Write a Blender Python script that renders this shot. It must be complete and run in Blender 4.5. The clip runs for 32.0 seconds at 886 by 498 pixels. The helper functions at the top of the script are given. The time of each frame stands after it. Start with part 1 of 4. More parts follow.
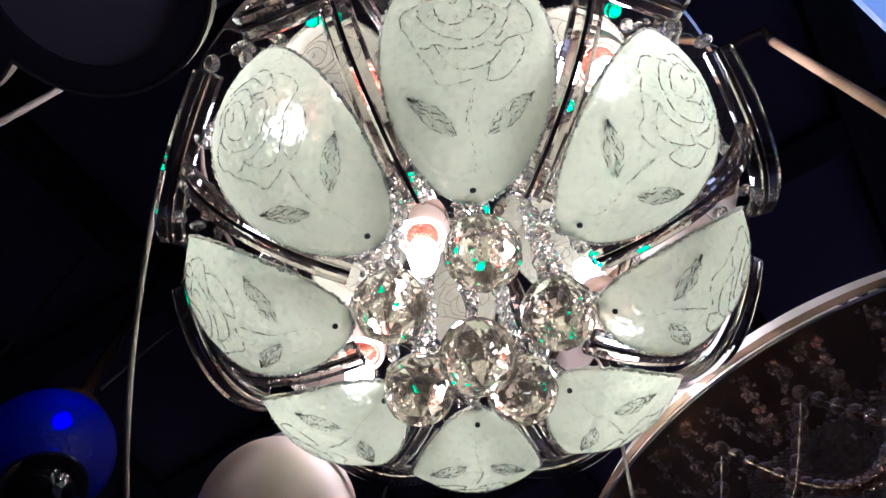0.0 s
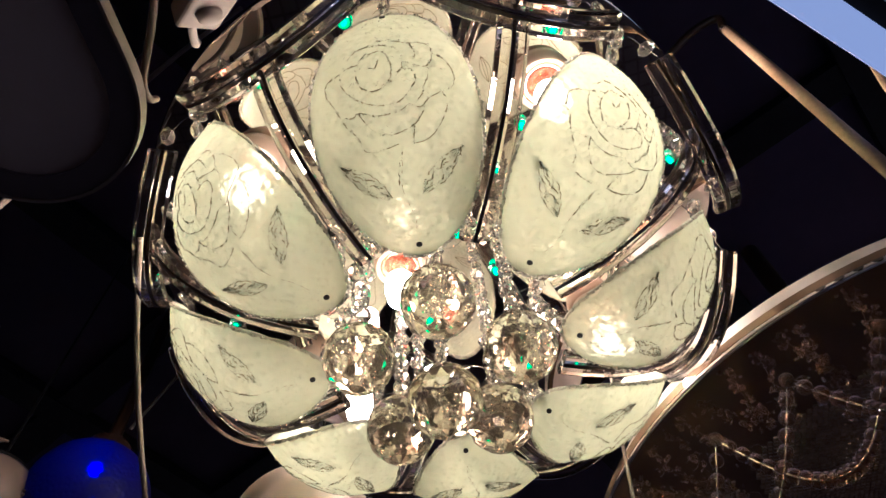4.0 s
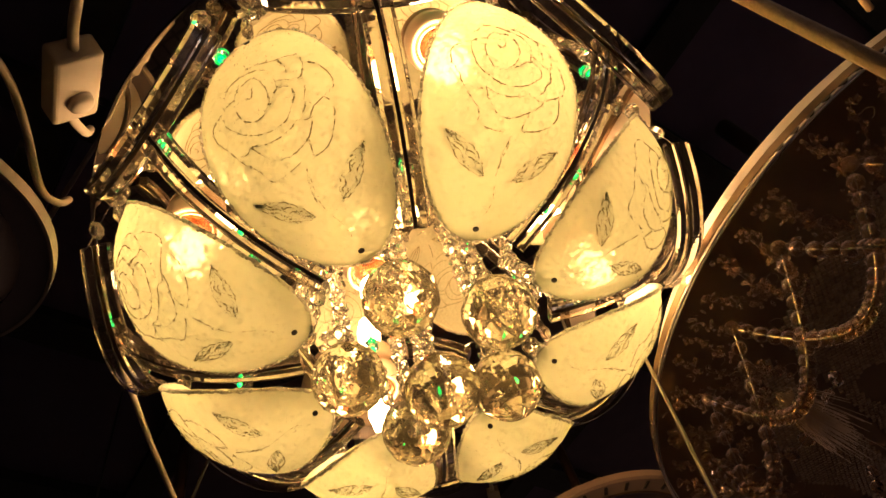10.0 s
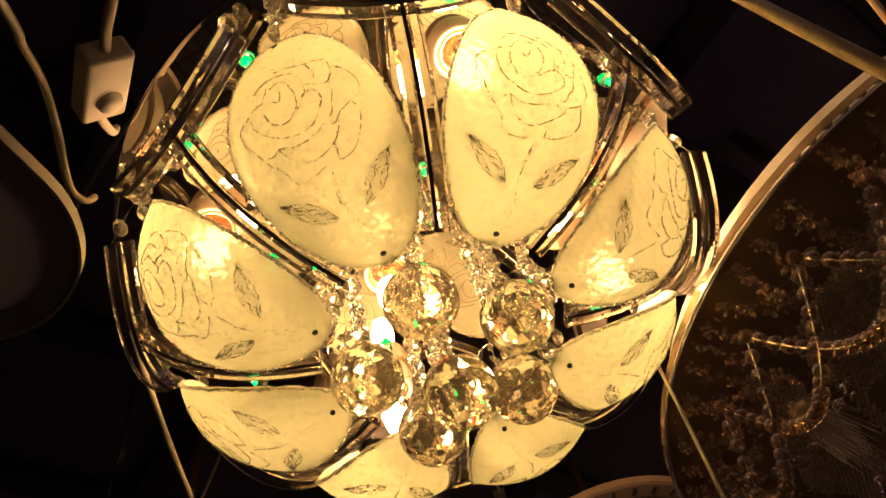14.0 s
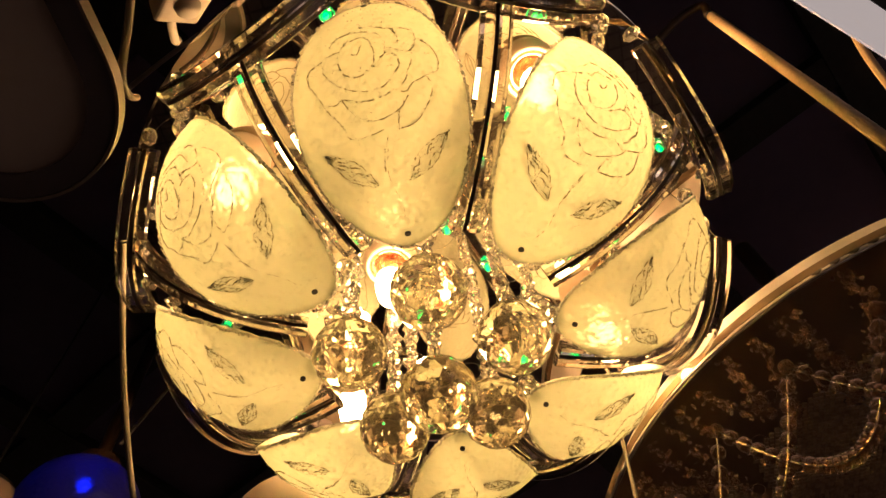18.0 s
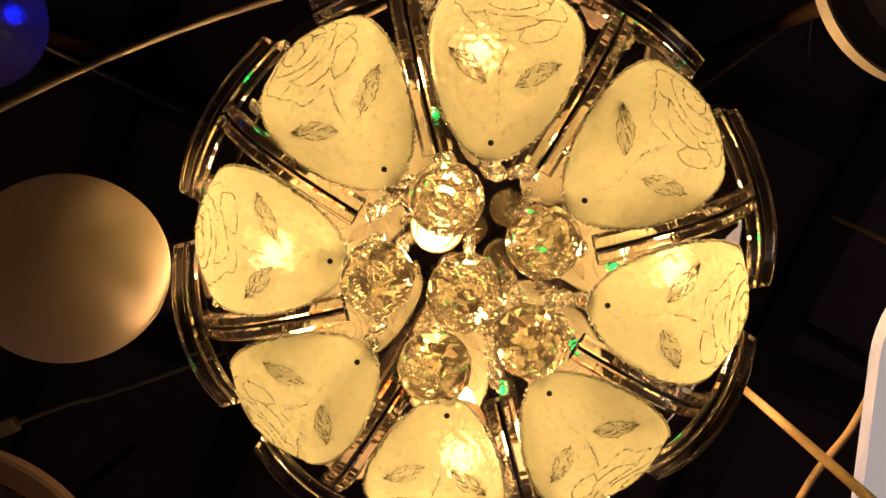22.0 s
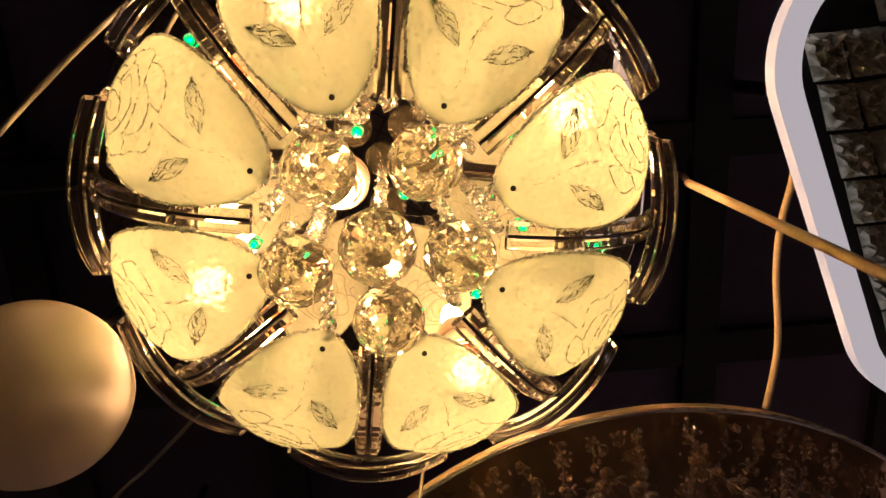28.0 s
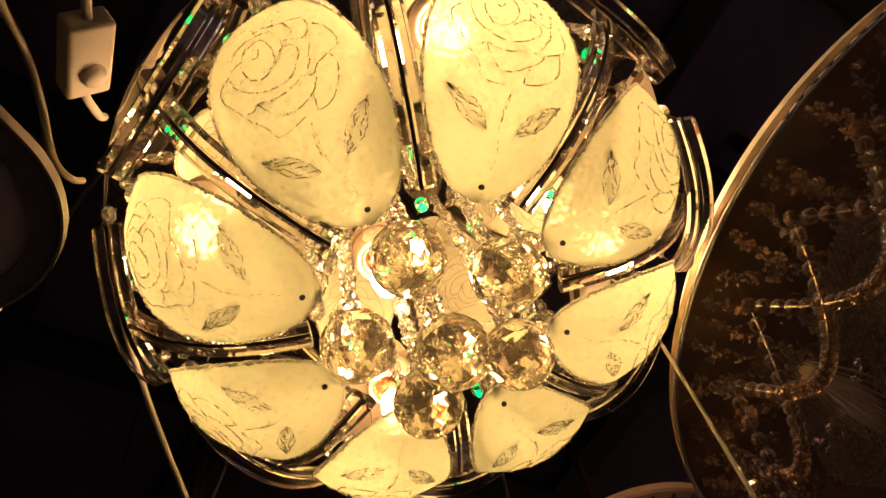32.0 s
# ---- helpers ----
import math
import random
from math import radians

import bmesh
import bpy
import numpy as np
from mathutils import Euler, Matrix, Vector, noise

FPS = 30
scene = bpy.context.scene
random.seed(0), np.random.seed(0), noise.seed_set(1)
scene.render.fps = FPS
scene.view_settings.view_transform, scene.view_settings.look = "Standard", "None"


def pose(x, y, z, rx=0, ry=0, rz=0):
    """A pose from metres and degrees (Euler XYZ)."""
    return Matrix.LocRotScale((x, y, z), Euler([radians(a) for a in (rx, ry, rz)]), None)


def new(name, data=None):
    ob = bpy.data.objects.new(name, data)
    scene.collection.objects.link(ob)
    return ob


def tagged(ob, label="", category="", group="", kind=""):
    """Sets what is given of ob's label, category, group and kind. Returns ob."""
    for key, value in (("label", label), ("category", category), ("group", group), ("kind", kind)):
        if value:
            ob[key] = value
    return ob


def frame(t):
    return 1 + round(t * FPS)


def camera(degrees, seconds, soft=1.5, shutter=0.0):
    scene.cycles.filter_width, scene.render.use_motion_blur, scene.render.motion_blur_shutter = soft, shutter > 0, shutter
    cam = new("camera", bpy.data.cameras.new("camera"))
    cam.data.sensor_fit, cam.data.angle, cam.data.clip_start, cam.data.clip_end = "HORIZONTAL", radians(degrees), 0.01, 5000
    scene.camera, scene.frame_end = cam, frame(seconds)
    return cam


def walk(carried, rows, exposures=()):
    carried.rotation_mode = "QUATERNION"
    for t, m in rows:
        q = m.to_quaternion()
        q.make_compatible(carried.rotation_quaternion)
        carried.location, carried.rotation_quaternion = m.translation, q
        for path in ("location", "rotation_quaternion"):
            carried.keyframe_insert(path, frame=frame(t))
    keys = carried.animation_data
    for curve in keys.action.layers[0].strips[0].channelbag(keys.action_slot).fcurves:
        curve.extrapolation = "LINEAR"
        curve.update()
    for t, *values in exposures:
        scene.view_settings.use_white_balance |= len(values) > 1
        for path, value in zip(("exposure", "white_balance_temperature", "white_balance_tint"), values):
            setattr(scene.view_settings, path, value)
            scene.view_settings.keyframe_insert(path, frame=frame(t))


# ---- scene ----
cam = camera(64.1, 32.0)
# seconds, eye in metres, turn in degrees; the lamp hangs on the axis x = y = 0
ROWS = [
    (0.0, 0.0174, 0.2877, 1.9811, 151.30, 2.11, -175.78),
    (0.5, -0.0097, 0.3017, 1.9954, 150.96, 2.60, -173.15),
    (1.0, -0.0204, 0.3144, 1.9989, 149.61, 2.28, -170.82),
    (1.5, -0.0321, 0.3216, 2.0010, 148.86, 2.35, -170.94),
    (2.0, -0.0361, 0.3264, 1.9982, 148.45, 2.26, -170.11),
    (2.5, -0.0417, 0.3333, 2.0005, 148.79, 2.36, -169.70),
    (3.0, -0.0505, 0.3379, 2.0006, 148.60, 2.92, -168.54),
    (3.5, -0.0501, 0.3391, 1.9991, 148.34, 2.82, -168.09),
    (5.5, -0.0501, 0.3397, 1.9979, 148.02, 2.67, -168.41),
    (6.0, -0.0517, 0.3397, 1.9983, 147.96, 2.89, -167.86),
    (6.5, -0.0549, 0.3401, 1.9977, 147.92, 3.75, -166.72),
    (7.0, -0.0636, 0.3428, 2.0005, 148.02, 6.05, -162.05),
    (7.5, -0.0698, 0.3354, 2.0023, 147.94, 8.71, -157.70),
    (8.0, -0.0811, 0.3256, 2.0063, 148.13, 10.99, -152.75),
    (8.5, -0.0888, 0.3285, 2.0044, 148.50, 11.98, -150.18),
    (9.0, -0.0889, 0.3256, 2.0076, 148.84, 12.16, -149.61),
    (9.5, -0.0909, 0.3223, 2.0089, 148.80, 12.13, -150.11),
    (10.0, -0.0952, 0.3234, 2.0063, 148.53, 12.21, -150.37),
    (10.5, -0.0934, 0.3210, 2.0062, 148.43, 12.16, -150.50),
    (11.0, -0.0925, 0.3213, 2.0061, 148.38, 12.27, -150.85),
    (11.5, -0.0930, 0.3263, 2.0064, 148.66, 12.10, -150.95),
    (12.0, -0.0906, 0.3260, 2.0059, 148.32, 11.87, -151.17),
    (12.5, -0.0874, 0.3224, 2.0070, 148.38, 11.71, -151.38),
    (13.0, -0.0881, 0.3244, 2.0076, 148.68, 11.69, -151.54),
    (13.5, -0.0887, 0.3321, 2.0051, 148.61, 11.48, -151.04),
    (15.5, -0.0844, 0.3332, 2.0031, 148.29, 11.04, -151.51),
    (16.0, -0.0852, 0.3323, 2.0023, 148.22, 11.04, -151.60),
    (16.5, -0.0830, 0.3294, 2.0007, 147.68, 11.05, -151.67),
    (17.0, -0.0768, 0.3254, 1.9996, 147.88, 9.62, -155.04),
    (17.5, -0.0658, 0.3246, 2.0002, 148.03, 7.07, -159.87),
    (18.0, -0.0478, 0.3185, 1.9971, 149.64, 4.12, -166.97),
    (18.5, -0.0241, 0.2838, 1.9878, 151.40, 0.69, -177.45),
    (19.0, -0.0011, 0.2413, 1.9778, 156.15, -1.28, 172.22),
    (19.5, 0.0161, 0.2074, 1.9657, 159.31, -2.62, 162.58),
    (20.0, 0.0300, 0.1686, 1.9592, 163.07, -3.49, 153.18),
    (20.5, 0.0466, 0.1377, 1.9386, 165.91, -4.52, 145.35),
    (21.0, 0.0483, 0.1112, 1.9235, 168.03, -4.40, 138.55),
    (21.5, 0.0576, 0.0908, 1.9145, 170.59, -3.61, 131.91),
    (22.0, 0.0714, 0.0623, 1.9029, 171.95, -2.61, 128.29),
    (22.5, 0.0689, 0.0463, 1.8969, 173.74, -0.72, 125.29),
    (23.0, 0.0639, 0.0325, 1.8809, 173.29, -1.65, 124.57),
    (23.5, 0.0578, 0.0302, 1.8854, 173.54, -1.04, 124.55),
    (24.0, 0.0542, 0.0273, 1.8646, 174.09, -2.14, 124.55),
    (24.5, 0.0464, 0.0285, 1.8480, 174.19, -2.40, 125.57),
    (26.5, 0.0335, 0.0453, 1.8353, 173.06, -2.59, 128.10),
    (27.0, 0.0277, 0.0617, 1.8443, 170.34, -1.52, 134.42),
    (27.5, 0.0328, 0.0890, 1.8706, 166.97, 0.82, 143.86),
    (28.0, 0.0449, 0.1185, 1.9049, 164.24, 4.09, 154.94),
    (28.5, 0.0639, 0.1409, 1.9165, 161.71, 4.77, 165.92),
    (29.0, 0.0852, 0.1834, 1.9391, 159.76, 6.84, 177.17),
    (29.5, 0.0811, 0.2217, 1.9473, 157.21, 6.41, -176.26),
    (30.0, 0.0561, 0.2360, 1.9542, 155.20, 7.20, -170.28),
    (30.5, 0.0172, 0.2469, 1.9630, 153.75, 6.59, -162.48),
    (31.0, -0.0189, 0.2561, 1.9707, 153.93, 8.48, -157.10),
    (31.5, -0.0464, 0.2633, 1.9763, 154.70, 11.16, -151.49),
    (32.0, -0.0666, 0.2734, 1.9749, 153.61, 11.63, -148.40),
]
EXPOSURES = [
    (0.0, -0.03, 3290, 12), (2.3, 0.0, 3330, 12), (3.0, 0.0, 3480, 11), (5.5, 0.05, 4220, 8), (6.4, 0.07, 4750, 7),
    (7.2, 0.09, 5850, 7), (8.0, 0.12, 6430, 7), (12.0, 0.15, 6470, 7), (18.0, 0.17, 6430, 7), (20.0, 0.10, 6620, 7), (22.0, 0.10, 6480, 7), (24.5, 0.16, 6200, 7),
    (27.0, 0.28, 5900, 7), (29.0, 0.34, 5730, 7), (30.0, 0.33, 5900, 7), (32.0, 0.29, 6160, 7),
]
walk(cam, [(t, pose(x, y, z, rx, ry, rz)) for t, x, y, z, rx, ry, rz in ROWS], EXPOSURES)

# ---- dusk light through the shop windows; the lit lamp is the main light ----
world = bpy.data.worlds.new("dusk")
world.use_nodes = True
world.node_tree.nodes["Background"].inputs[0].default_value = (0.95, 0.55, 0.42, 1)
world.node_tree.nodes["Background"].inputs[1].default_value = 0.26
scene.world = world
BULB = 128.0        # radiance of a lit bulb
WARM = (1.0, 0.56, 0.24)


# ---- materials ----
def nodes_of(name):
    m = bpy.data.materials.new(name)
    m.use_nodes = True
    return m, m.node_tree.nodes, m.node_tree.links, m.node_tree.nodes["Principled BSDF"]


def noise_tex(n, l, scale, detail=3.0, rough=0.55):
    c = n.new("ShaderNodeTexCoord")
    t = n.new("ShaderNodeTexNoise")
    t.inputs["Scale"].default_value, t.inputs["Detail"].default_value, t.inputs["Roughness"].default_value = scale, detail, rough
    l.new(c.outputs["Object"], t.inputs["Vector"])
    return t


def paint(name, base, rough=0.4, metal=0.0, vary=0.15, scale=40.0, bump=0.0, bump_scale=300.0, spec=0.5, rand=0.0):
    """A solid surface with two scales of variation."""
    m, n, l, b = nodes_of(name)
    t = noise_tex(n, l, scale)
    r = n.new("ShaderNodeMix")
    r.data_type = "RGBA"
    r.inputs[6].default_value = (*[c * (1 - vary) for c in base], 1)
    r.inputs[7].default_value = (*[min(1, c * (1 + vary)) for c in base], 1)
    l.new(t.outputs["Fac"], r.inputs[0])
    out = r.outputs[2]
    if rand:
        o = n.new("ShaderNodeObjectInfo")
        h = n.new("ShaderNodeHueSaturation")
        k = n.new("ShaderNodeMapRange")
        k.inputs[3].default_value, k.inputs[4].default_value = 1 - rand, 1 + rand
        l.new(o.outputs["Random"], k.inputs[0])
        l.new(k.outputs[0], h.inputs["Value"])
        l.new(out, h.inputs["Color"])
        out = h.outputs[0]
    l.new(out, b.inputs["Base Color"])
    f = noise_tex(n, l, scale * 6)
    q = n.new("ShaderNodeMapRange")
    q.inputs[3].default_value, q.inputs[4].default_value = rough * 0.8, min(1, rough * 1.25)
    l.new(f.outputs["Fac"], q.inputs[0])
    l.new(q.outputs[0], b.inputs["Roughness"])
    b.inputs["Metallic"].default_value = metal
    b.inputs["Specular IOR Level"].default_value = spec
    if bump:
        g = noise_tex(n, l, bump_scale)
        u = n.new("ShaderNodeBump")
        u.inputs["Strength"].default_value, u.inputs["Distance"].default_value = bump, 0.001
        l.new(g.outputs["Fac"], u.inputs["Height"])
        l.new(u.outputs[0], b.inputs["Normal"])
    return m


def glass(name, tint=(1, 1, 1), rough=0.01, ior=1.52, bump=0.0, bump_scale=120.0):
    m, n, l, b = nodes_of(name)
    b.inputs["Base Color"].default_value = (*tint, 1)
    b.inputs["Transmission Weight"].default_value = 1
    b.inputs["Roughness"].default_value = rough
    b.inputs["IOR"].default_value = ior
    if bump:
        g = noise_tex(n, l, bump_scale)
        u = n.new("ShaderNodeBump")
        u.inputs["Strength"].default_value, u.inputs["Distance"].default_value = bump, 0.001
        l.new(g.outputs["Fac"], u.inputs["Height"])
        l.new(u.outputs[0], b.inputs["Normal"])
    return m


def hazy(name, haze, rough, ior, tint=(1.0, 0.92, 0.74), clear=(1, 0.98, 0.92)):
    """Crystal or glass with a base glow mixed in: a little of the light scatters."""
    m = glass(name, clear, rough, ior)
    n, l = m.node_tree.nodes, m.node_tree.links
    tr, df, half, mix = (n.new("ShaderNode" + k) for k in ("BsdfTranslucent", "BsdfDiffuse", "MixShader", "MixShader"))
    tr.inputs[0].default_value = df.inputs[0].default_value = (*tint, 1)
    half.inputs[0].default_value, mix.inputs[0].default_value = 0.5, haze
    l.new(tr.outputs[0], half.inputs[1])
    l.new(df.outputs[0], half.inputs[2])
    l.new(n["Principled BSDF"].outputs[0], mix.inputs[1])
    l.new(half.outputs[0], mix.inputs[2])
    l.new(mix.outputs[0], n["Material Output"].inputs["Surface"])
    return m


def glow(name, color, strength):
    m, n, l, b = nodes_of(name)
    b.inputs["Base Color"].default_value = (*color, 1)
    b.inputs["Emission Color"].default_value = (*color, 1)
    b.inputs["Emission Strength"].default_value = strength
    return m


def frosted(name, tint, see=0.55, rough=0.38):
    """Thick cast glass, hammered and etched: it scatters the light of the bulbs behind it."""
    m, n, l, b = nodes_of(name)
    out = n["Material Output"]
    cloud = noise_tex(n, l, 22, 4)
    r = n.new("ShaderNodeMix")
    r.data_type = "RGBA"
    r.inputs[6].default_value = (*[c * 0.95 for c in tint], 1)
    r.inputs[7].default_value = (*[min(1, c * 1.05) for c in tint], 1)
    l.new(cloud.outputs["Fac"], r.inputs[0])
    vor = n.new("ShaderNodeTexVoronoi")
    vor.inputs["Scale"].default_value = 210
    vor.feature = "SMOOTH_F1"
    co = n.new("ShaderNodeTexCoord")
    l.new(co.outputs["Object"], vor.inputs["Vector"])
    u = n.new("ShaderNodeBump")
    u.inputs["Strength"].default_value, u.inputs["Distance"].default_value = 1.0, 0.0013
    l.new(vor.outputs["Distance"], u.inputs["Height"])
    b.inputs["Transmission Weight"].default_value = 1
    b.inputs["IOR"].default_value = 1.24
    b.inputs["Roughness"].default_value = rough
    l.new(r.outputs[2], b.inputs["Base Color"])
    l.new(u.outputs[0], b.inputs["Normal"])
    tr = n.new("ShaderNodeBsdfTranslucent")
    l.new(r.outputs[2], tr.inputs["Color"])
    l.new(u.outputs[0], tr.inputs["Normal"])
    mix = n.new("ShaderNodeMixShader")
    mix.inputs[0].default_value = see
    l.new(b.outputs[0], mix.inputs[1])
    l.new(tr.outputs[0], mix.inputs[2])
    df = n.new("ShaderNodeBsdfDiffuse")
    l.new(r.outputs[2], df.inputs["Color"])
    l.new(u.outputs[0], df.inputs["Normal"])
    mix2 = n.new("ShaderNodeMixShader")
    mix2.inputs[0].default_value = 0.28
    l.new(mix.outputs[0], mix2.inputs[1])
    l.new(df.outputs[0], mix2.inputs[2])
    l.new(mix2.outputs[0], out.inputs["Surface"])
    return m


def opal(name, tint):
    """Thin opal glass: part of the light goes through and scatters inside the globe."""
    m, n, l, b = nodes_of(name)
    t = noise_tex(n, l, 9)
    r = n.new("ShaderNodeMix")
    r.data_type = "RGBA"
    r.inputs[6].default_value, r.inputs[7].default_value = (*[c * 0.95 for c in tint], 1), (*[min(1, c * 1.04) for c in tint], 1)
    l.new(t.outputs["Fac"], r.inputs[0])
    l.new(r.outputs[2], b.inputs["Base Color"])
    b.inputs["Roughness"].default_value = 0.45
    tr = n.new("ShaderNodeBsdfTranslucent")
    l.new(r.outputs[2], tr.inputs["Color"])
    mix = n.new("ShaderNodeMixShader")
    mix.inputs[0].default_value = 0.3
    l.new(b.outputs[0], mix.inputs[1])
    l.new(tr.outputs[0], mix.inputs[2])
    l.new(mix.outputs[0], n["Material Output"].inputs["Surface"])
    return m


def dim_mirror(name, base):
    """A tarnished dark mirror with cloudy patches."""
    m, n, l, b = nodes_of(name)
    t, f = noise_tex(n, l, 7, 4), noise_tex(n, l, 60, 4)
    r = n.new("ShaderNodeMix")
    r.data_type = "RGBA"
    r.inputs[6].default_value, r.inputs[7].default_value = (*[c * 0.75 for c in base], 1), (*[c * 1.2 for c in base], 1)
    l.new(t.outputs["Fac"], r.inputs[0])
    l.new(r.outputs[2], b.inputs["Base Color"])
    q = n.new("ShaderNodeMapRange")
    q.inputs[1].default_value, q.inputs[2].default_value, q.inputs[3].default_value, q.inputs[4].default_value = 0.35, 0.75, 0.01, 0.05
    l.new(f.outputs["Fac"], q.inputs[0])
    l.new(q.outputs[0], b.inputs["Roughness"])
    b.inputs["Metallic"].default_value = 0.5
    return m


def islands(name, one, two):
    """Glazed chips, each of its own tone."""
    m, n, l, b = nodes_of(name)
    geo, mix, t, q = n.new("ShaderNodeNewGeometry"), n.new("ShaderNodeMix"), noise_tex(n, l, 400), n.new("ShaderNodeMapRange")
    mix.data_type = "RGBA"
    mix.inputs[6].default_value, mix.inputs[7].default_value = (*one, 1), (*two, 1)
    l.new(geo.outputs["Random Per Island"], mix.inputs[0])
    l.new(mix.outputs[2], b.inputs["Base Color"])
    q.inputs[3].default_value, q.inputs[4].default_value = 0.15, 0.4
    l.new(t.outputs["Fac"], q.inputs[0])
    l.new(q.outputs[0], b.inputs["Roughness"])
    return m


def tiled(name, one, two, grout, size):
    """Small square floor tiles with dark joints."""
    m, n, l, b = nodes_of(name)
    co, br = n.new("ShaderNodeTexCoord"), n.new("ShaderNodeTexBrick")
    br.offset = 0.0
    br.inputs["Scale"].default_value = 1.0
    br.inputs["Brick Width"].default_value, br.inputs["Row Height"].default_value, br.inputs["Mortar Size"].default_value = size, size, size * 0.09
    br.inputs["Color1"].default_value, br.inputs["Color2"].default_value, br.inputs["Mortar"].default_value = (*one, 1), (*two, 1), (*grout, 1)
    l.new(co.outputs["Object"], br.inputs["Vector"])
    l.new(br.outputs["Color"], b.inputs["Base Color"])
    t, q = noise_tex(n, l, 5, 4), n.new("ShaderNodeMapRange")
    q.inputs[3].default_value, q.inputs[4].default_value = 0.3, 0.6
    l.new(t.outputs["Fac"], q.inputs[0])
    l.new(q.outputs[0], b.inputs["Roughness"])
    u = n.new("ShaderNodeBump")
    u.inputs["Strength"].default_value, u.inputs["Distance"].default_value = 0.5, 0.002
    u.invert = True
    l.new(br.outputs["Fac"], u.inputs["Height"])
    l.new(u.outputs[0], b.inputs["Normal"])
    return m


CLEAR = hazy("clear_glass", 0.008, 0.01, 1.5, (0.9, 0.7, 0.5))
CRYSTAL = hazy("crystal", 0.03, 0.0, 1.52)
# scatter and warm tint here imitate the bulbs' golden glare in the balls
BALL = hazy("cut_ball_crystal", 0.065, 0.0, 1.5, (1.0, 0.86, 0.52), (1, 0.97, 0.82))
SMOKE = hazy("clear_bead_glass", 0.022, 0.01, 1.4, (1.0, 0.76, 0.60), (0.92, 0.76, 0.62))
PETAL = frosted("etched_petal_glass", (0.875, 0.907, 0.72), 0.50, 0.17)
RIM = hazy("sugared_glass_edge", 0.42, 0.15, 1.4, (1.0, 0.98, 0.86))
WIRE = hazy("olive_wire", 0.7, 0.15, 1.45, (0.34, 0.29, 0.16))
DROP = glass("clear_drop", (1, 1, 0.97), 0.0, 1.5)
GLINT = glass("soft_glint_grain", (1, 1, 1), 0.0, 1.22)
CHROME = paint("mirror_chrome", (0.71, 0.65, 0.59), 0.02, 1.0, 0.03, 8)
STEEL = paint("polished_wire", (0.7, 0.68, 0.64), 0.15, 1.0, 0.05, 50)
DARK = paint("dark_joint_strip", (0.04, 0.023, 0.013), 0.35)
COPPER = paint("copper_reflector", (0.6, 0.32, 0.18), 0.25, 0.9, 0.1, 60)
CERAMIC = paint("tan_ceramic", (0.52, 0.39, 0.28), 0.35, 0, 0.05, 60)
# cream darkened in its colour for the weaker light on the leaf lamp
DIMCREAM = paint("dim_cream_enamel", (0.27, 0.20, 0.15), 0.4, 0, 0.15, 60)
HOLE = paint("dark_hole", (0.02, 0.015, 0.01), 0.6)
GREEN = glow("green_led", (0.0, 0.6, 0.12), 2.6)
BLUE = glow("blue_led", (0.004, 0.05, 1.0), 60.0)
# weak emission added to give the frame its pale, even brightness
GLOW_WHITE = glow("glowing_white_acrylic", (0.62, 0.52, 0.51), 0.6)
OPAL = opal("opal_white_globe_glass", (0.66, 0.56, 0.46))
# white rim coloured brown, as it looks in weak light
DIMENAMEL = paint("dimmed_white_enamel", (0.22, 0.15, 0.11), 0.4, 0, 0.1, 30)
WHITE = paint("white_enamel", (0.72, 0.66, 0.6), 0.4, 0, 0.08, 30)
# white plastic darkened in its colour for the dim light on the switch
PLASTIC = paint("dimmed_white_plastic", (0.30, 0.26, 0.225), 0.6, 0, 0.06, 50, spec=0.12)
CABLE = paint("pvc_cable", (0.31, 0.26, 0.21), 0.33, 0, 0.12, 80)
# darker copy of the cable colour, standing in for weak light on one cable
DIMCABLE = paint("shaded_cable", (0.17, 0.13, 0.095), 0.5, 0, 0.15, 80)
GREYCABLE = paint("dim_grey_cable", (0.115, 0.10, 0.09), 0.5, 0, 0.1, 60)
TWIST = paint("tan_cloth_cable", (0.55, 0.38, 0.2), 0.6, 0, 0.25, 300, 0.3, 900)
PANEL = paint("grey_diffuser_panel", (0.78, 0.70, 0.64), 0.5, 0, 0.06, 10)
RIMDARK = paint("dark_grey_rim", (0.16, 0.14, 0.15), 0.5, 0, 0.1, 20)
# violet in the panel colour stands in for blue light falling on them
TILE = paint("dark_ceiling_panel", (0.064, 0.046, 0.095), 0.7, 0, 0.25, 6, rand=0.3)
BEAM = paint("black_ceiling_beam", (0.008, 0.008, 0.009), 0.7, 0, 0.2, 12)
WALL = paint("plain_wall", (0.3, 0.27, 0.27), 0.8, 0, 0.2, 3)
FLOOR = tiled("small_floor_tiles", (0.30, 0.27, 0.25), (0.25, 0.23, 0.21), (0.16, 0.145, 0.13), 0.10)
BLACKGLASS = paint("black_glass", (0.004, 0.004, 0.005), 0.06, 0, 0.1, 20)
VIOLET = frosted("smoked_violet_acrylic", (0.04, 0.035, 0.15), 0.5, 0.3)


# ---- mesh helpers ----
def mesh_of(bm, material, smooth=False):
    me = bpy.data.meshes.new("m")
    bmesh.ops.recalc_face_normals(bm, faces=bm.faces)
    bm.to_mesh(me)
    bm.free()
    me.materials.append(material)
    if smooth:
        me.shade_smooth()
    return me


def part(name, data, material, parent, label="", at=None, smooth=False):
    """One mesh object, from a bmesh or from shared mesh data, under a thing or a part."""
    me = mesh_of(data, material, smooth) if isinstance(data, bmesh.types.BMesh) else data
    ob = new(name, me)
    ob.parent = parent
    if at is not None:
        ob.matrix_basis = at
    return tagged(ob, label)


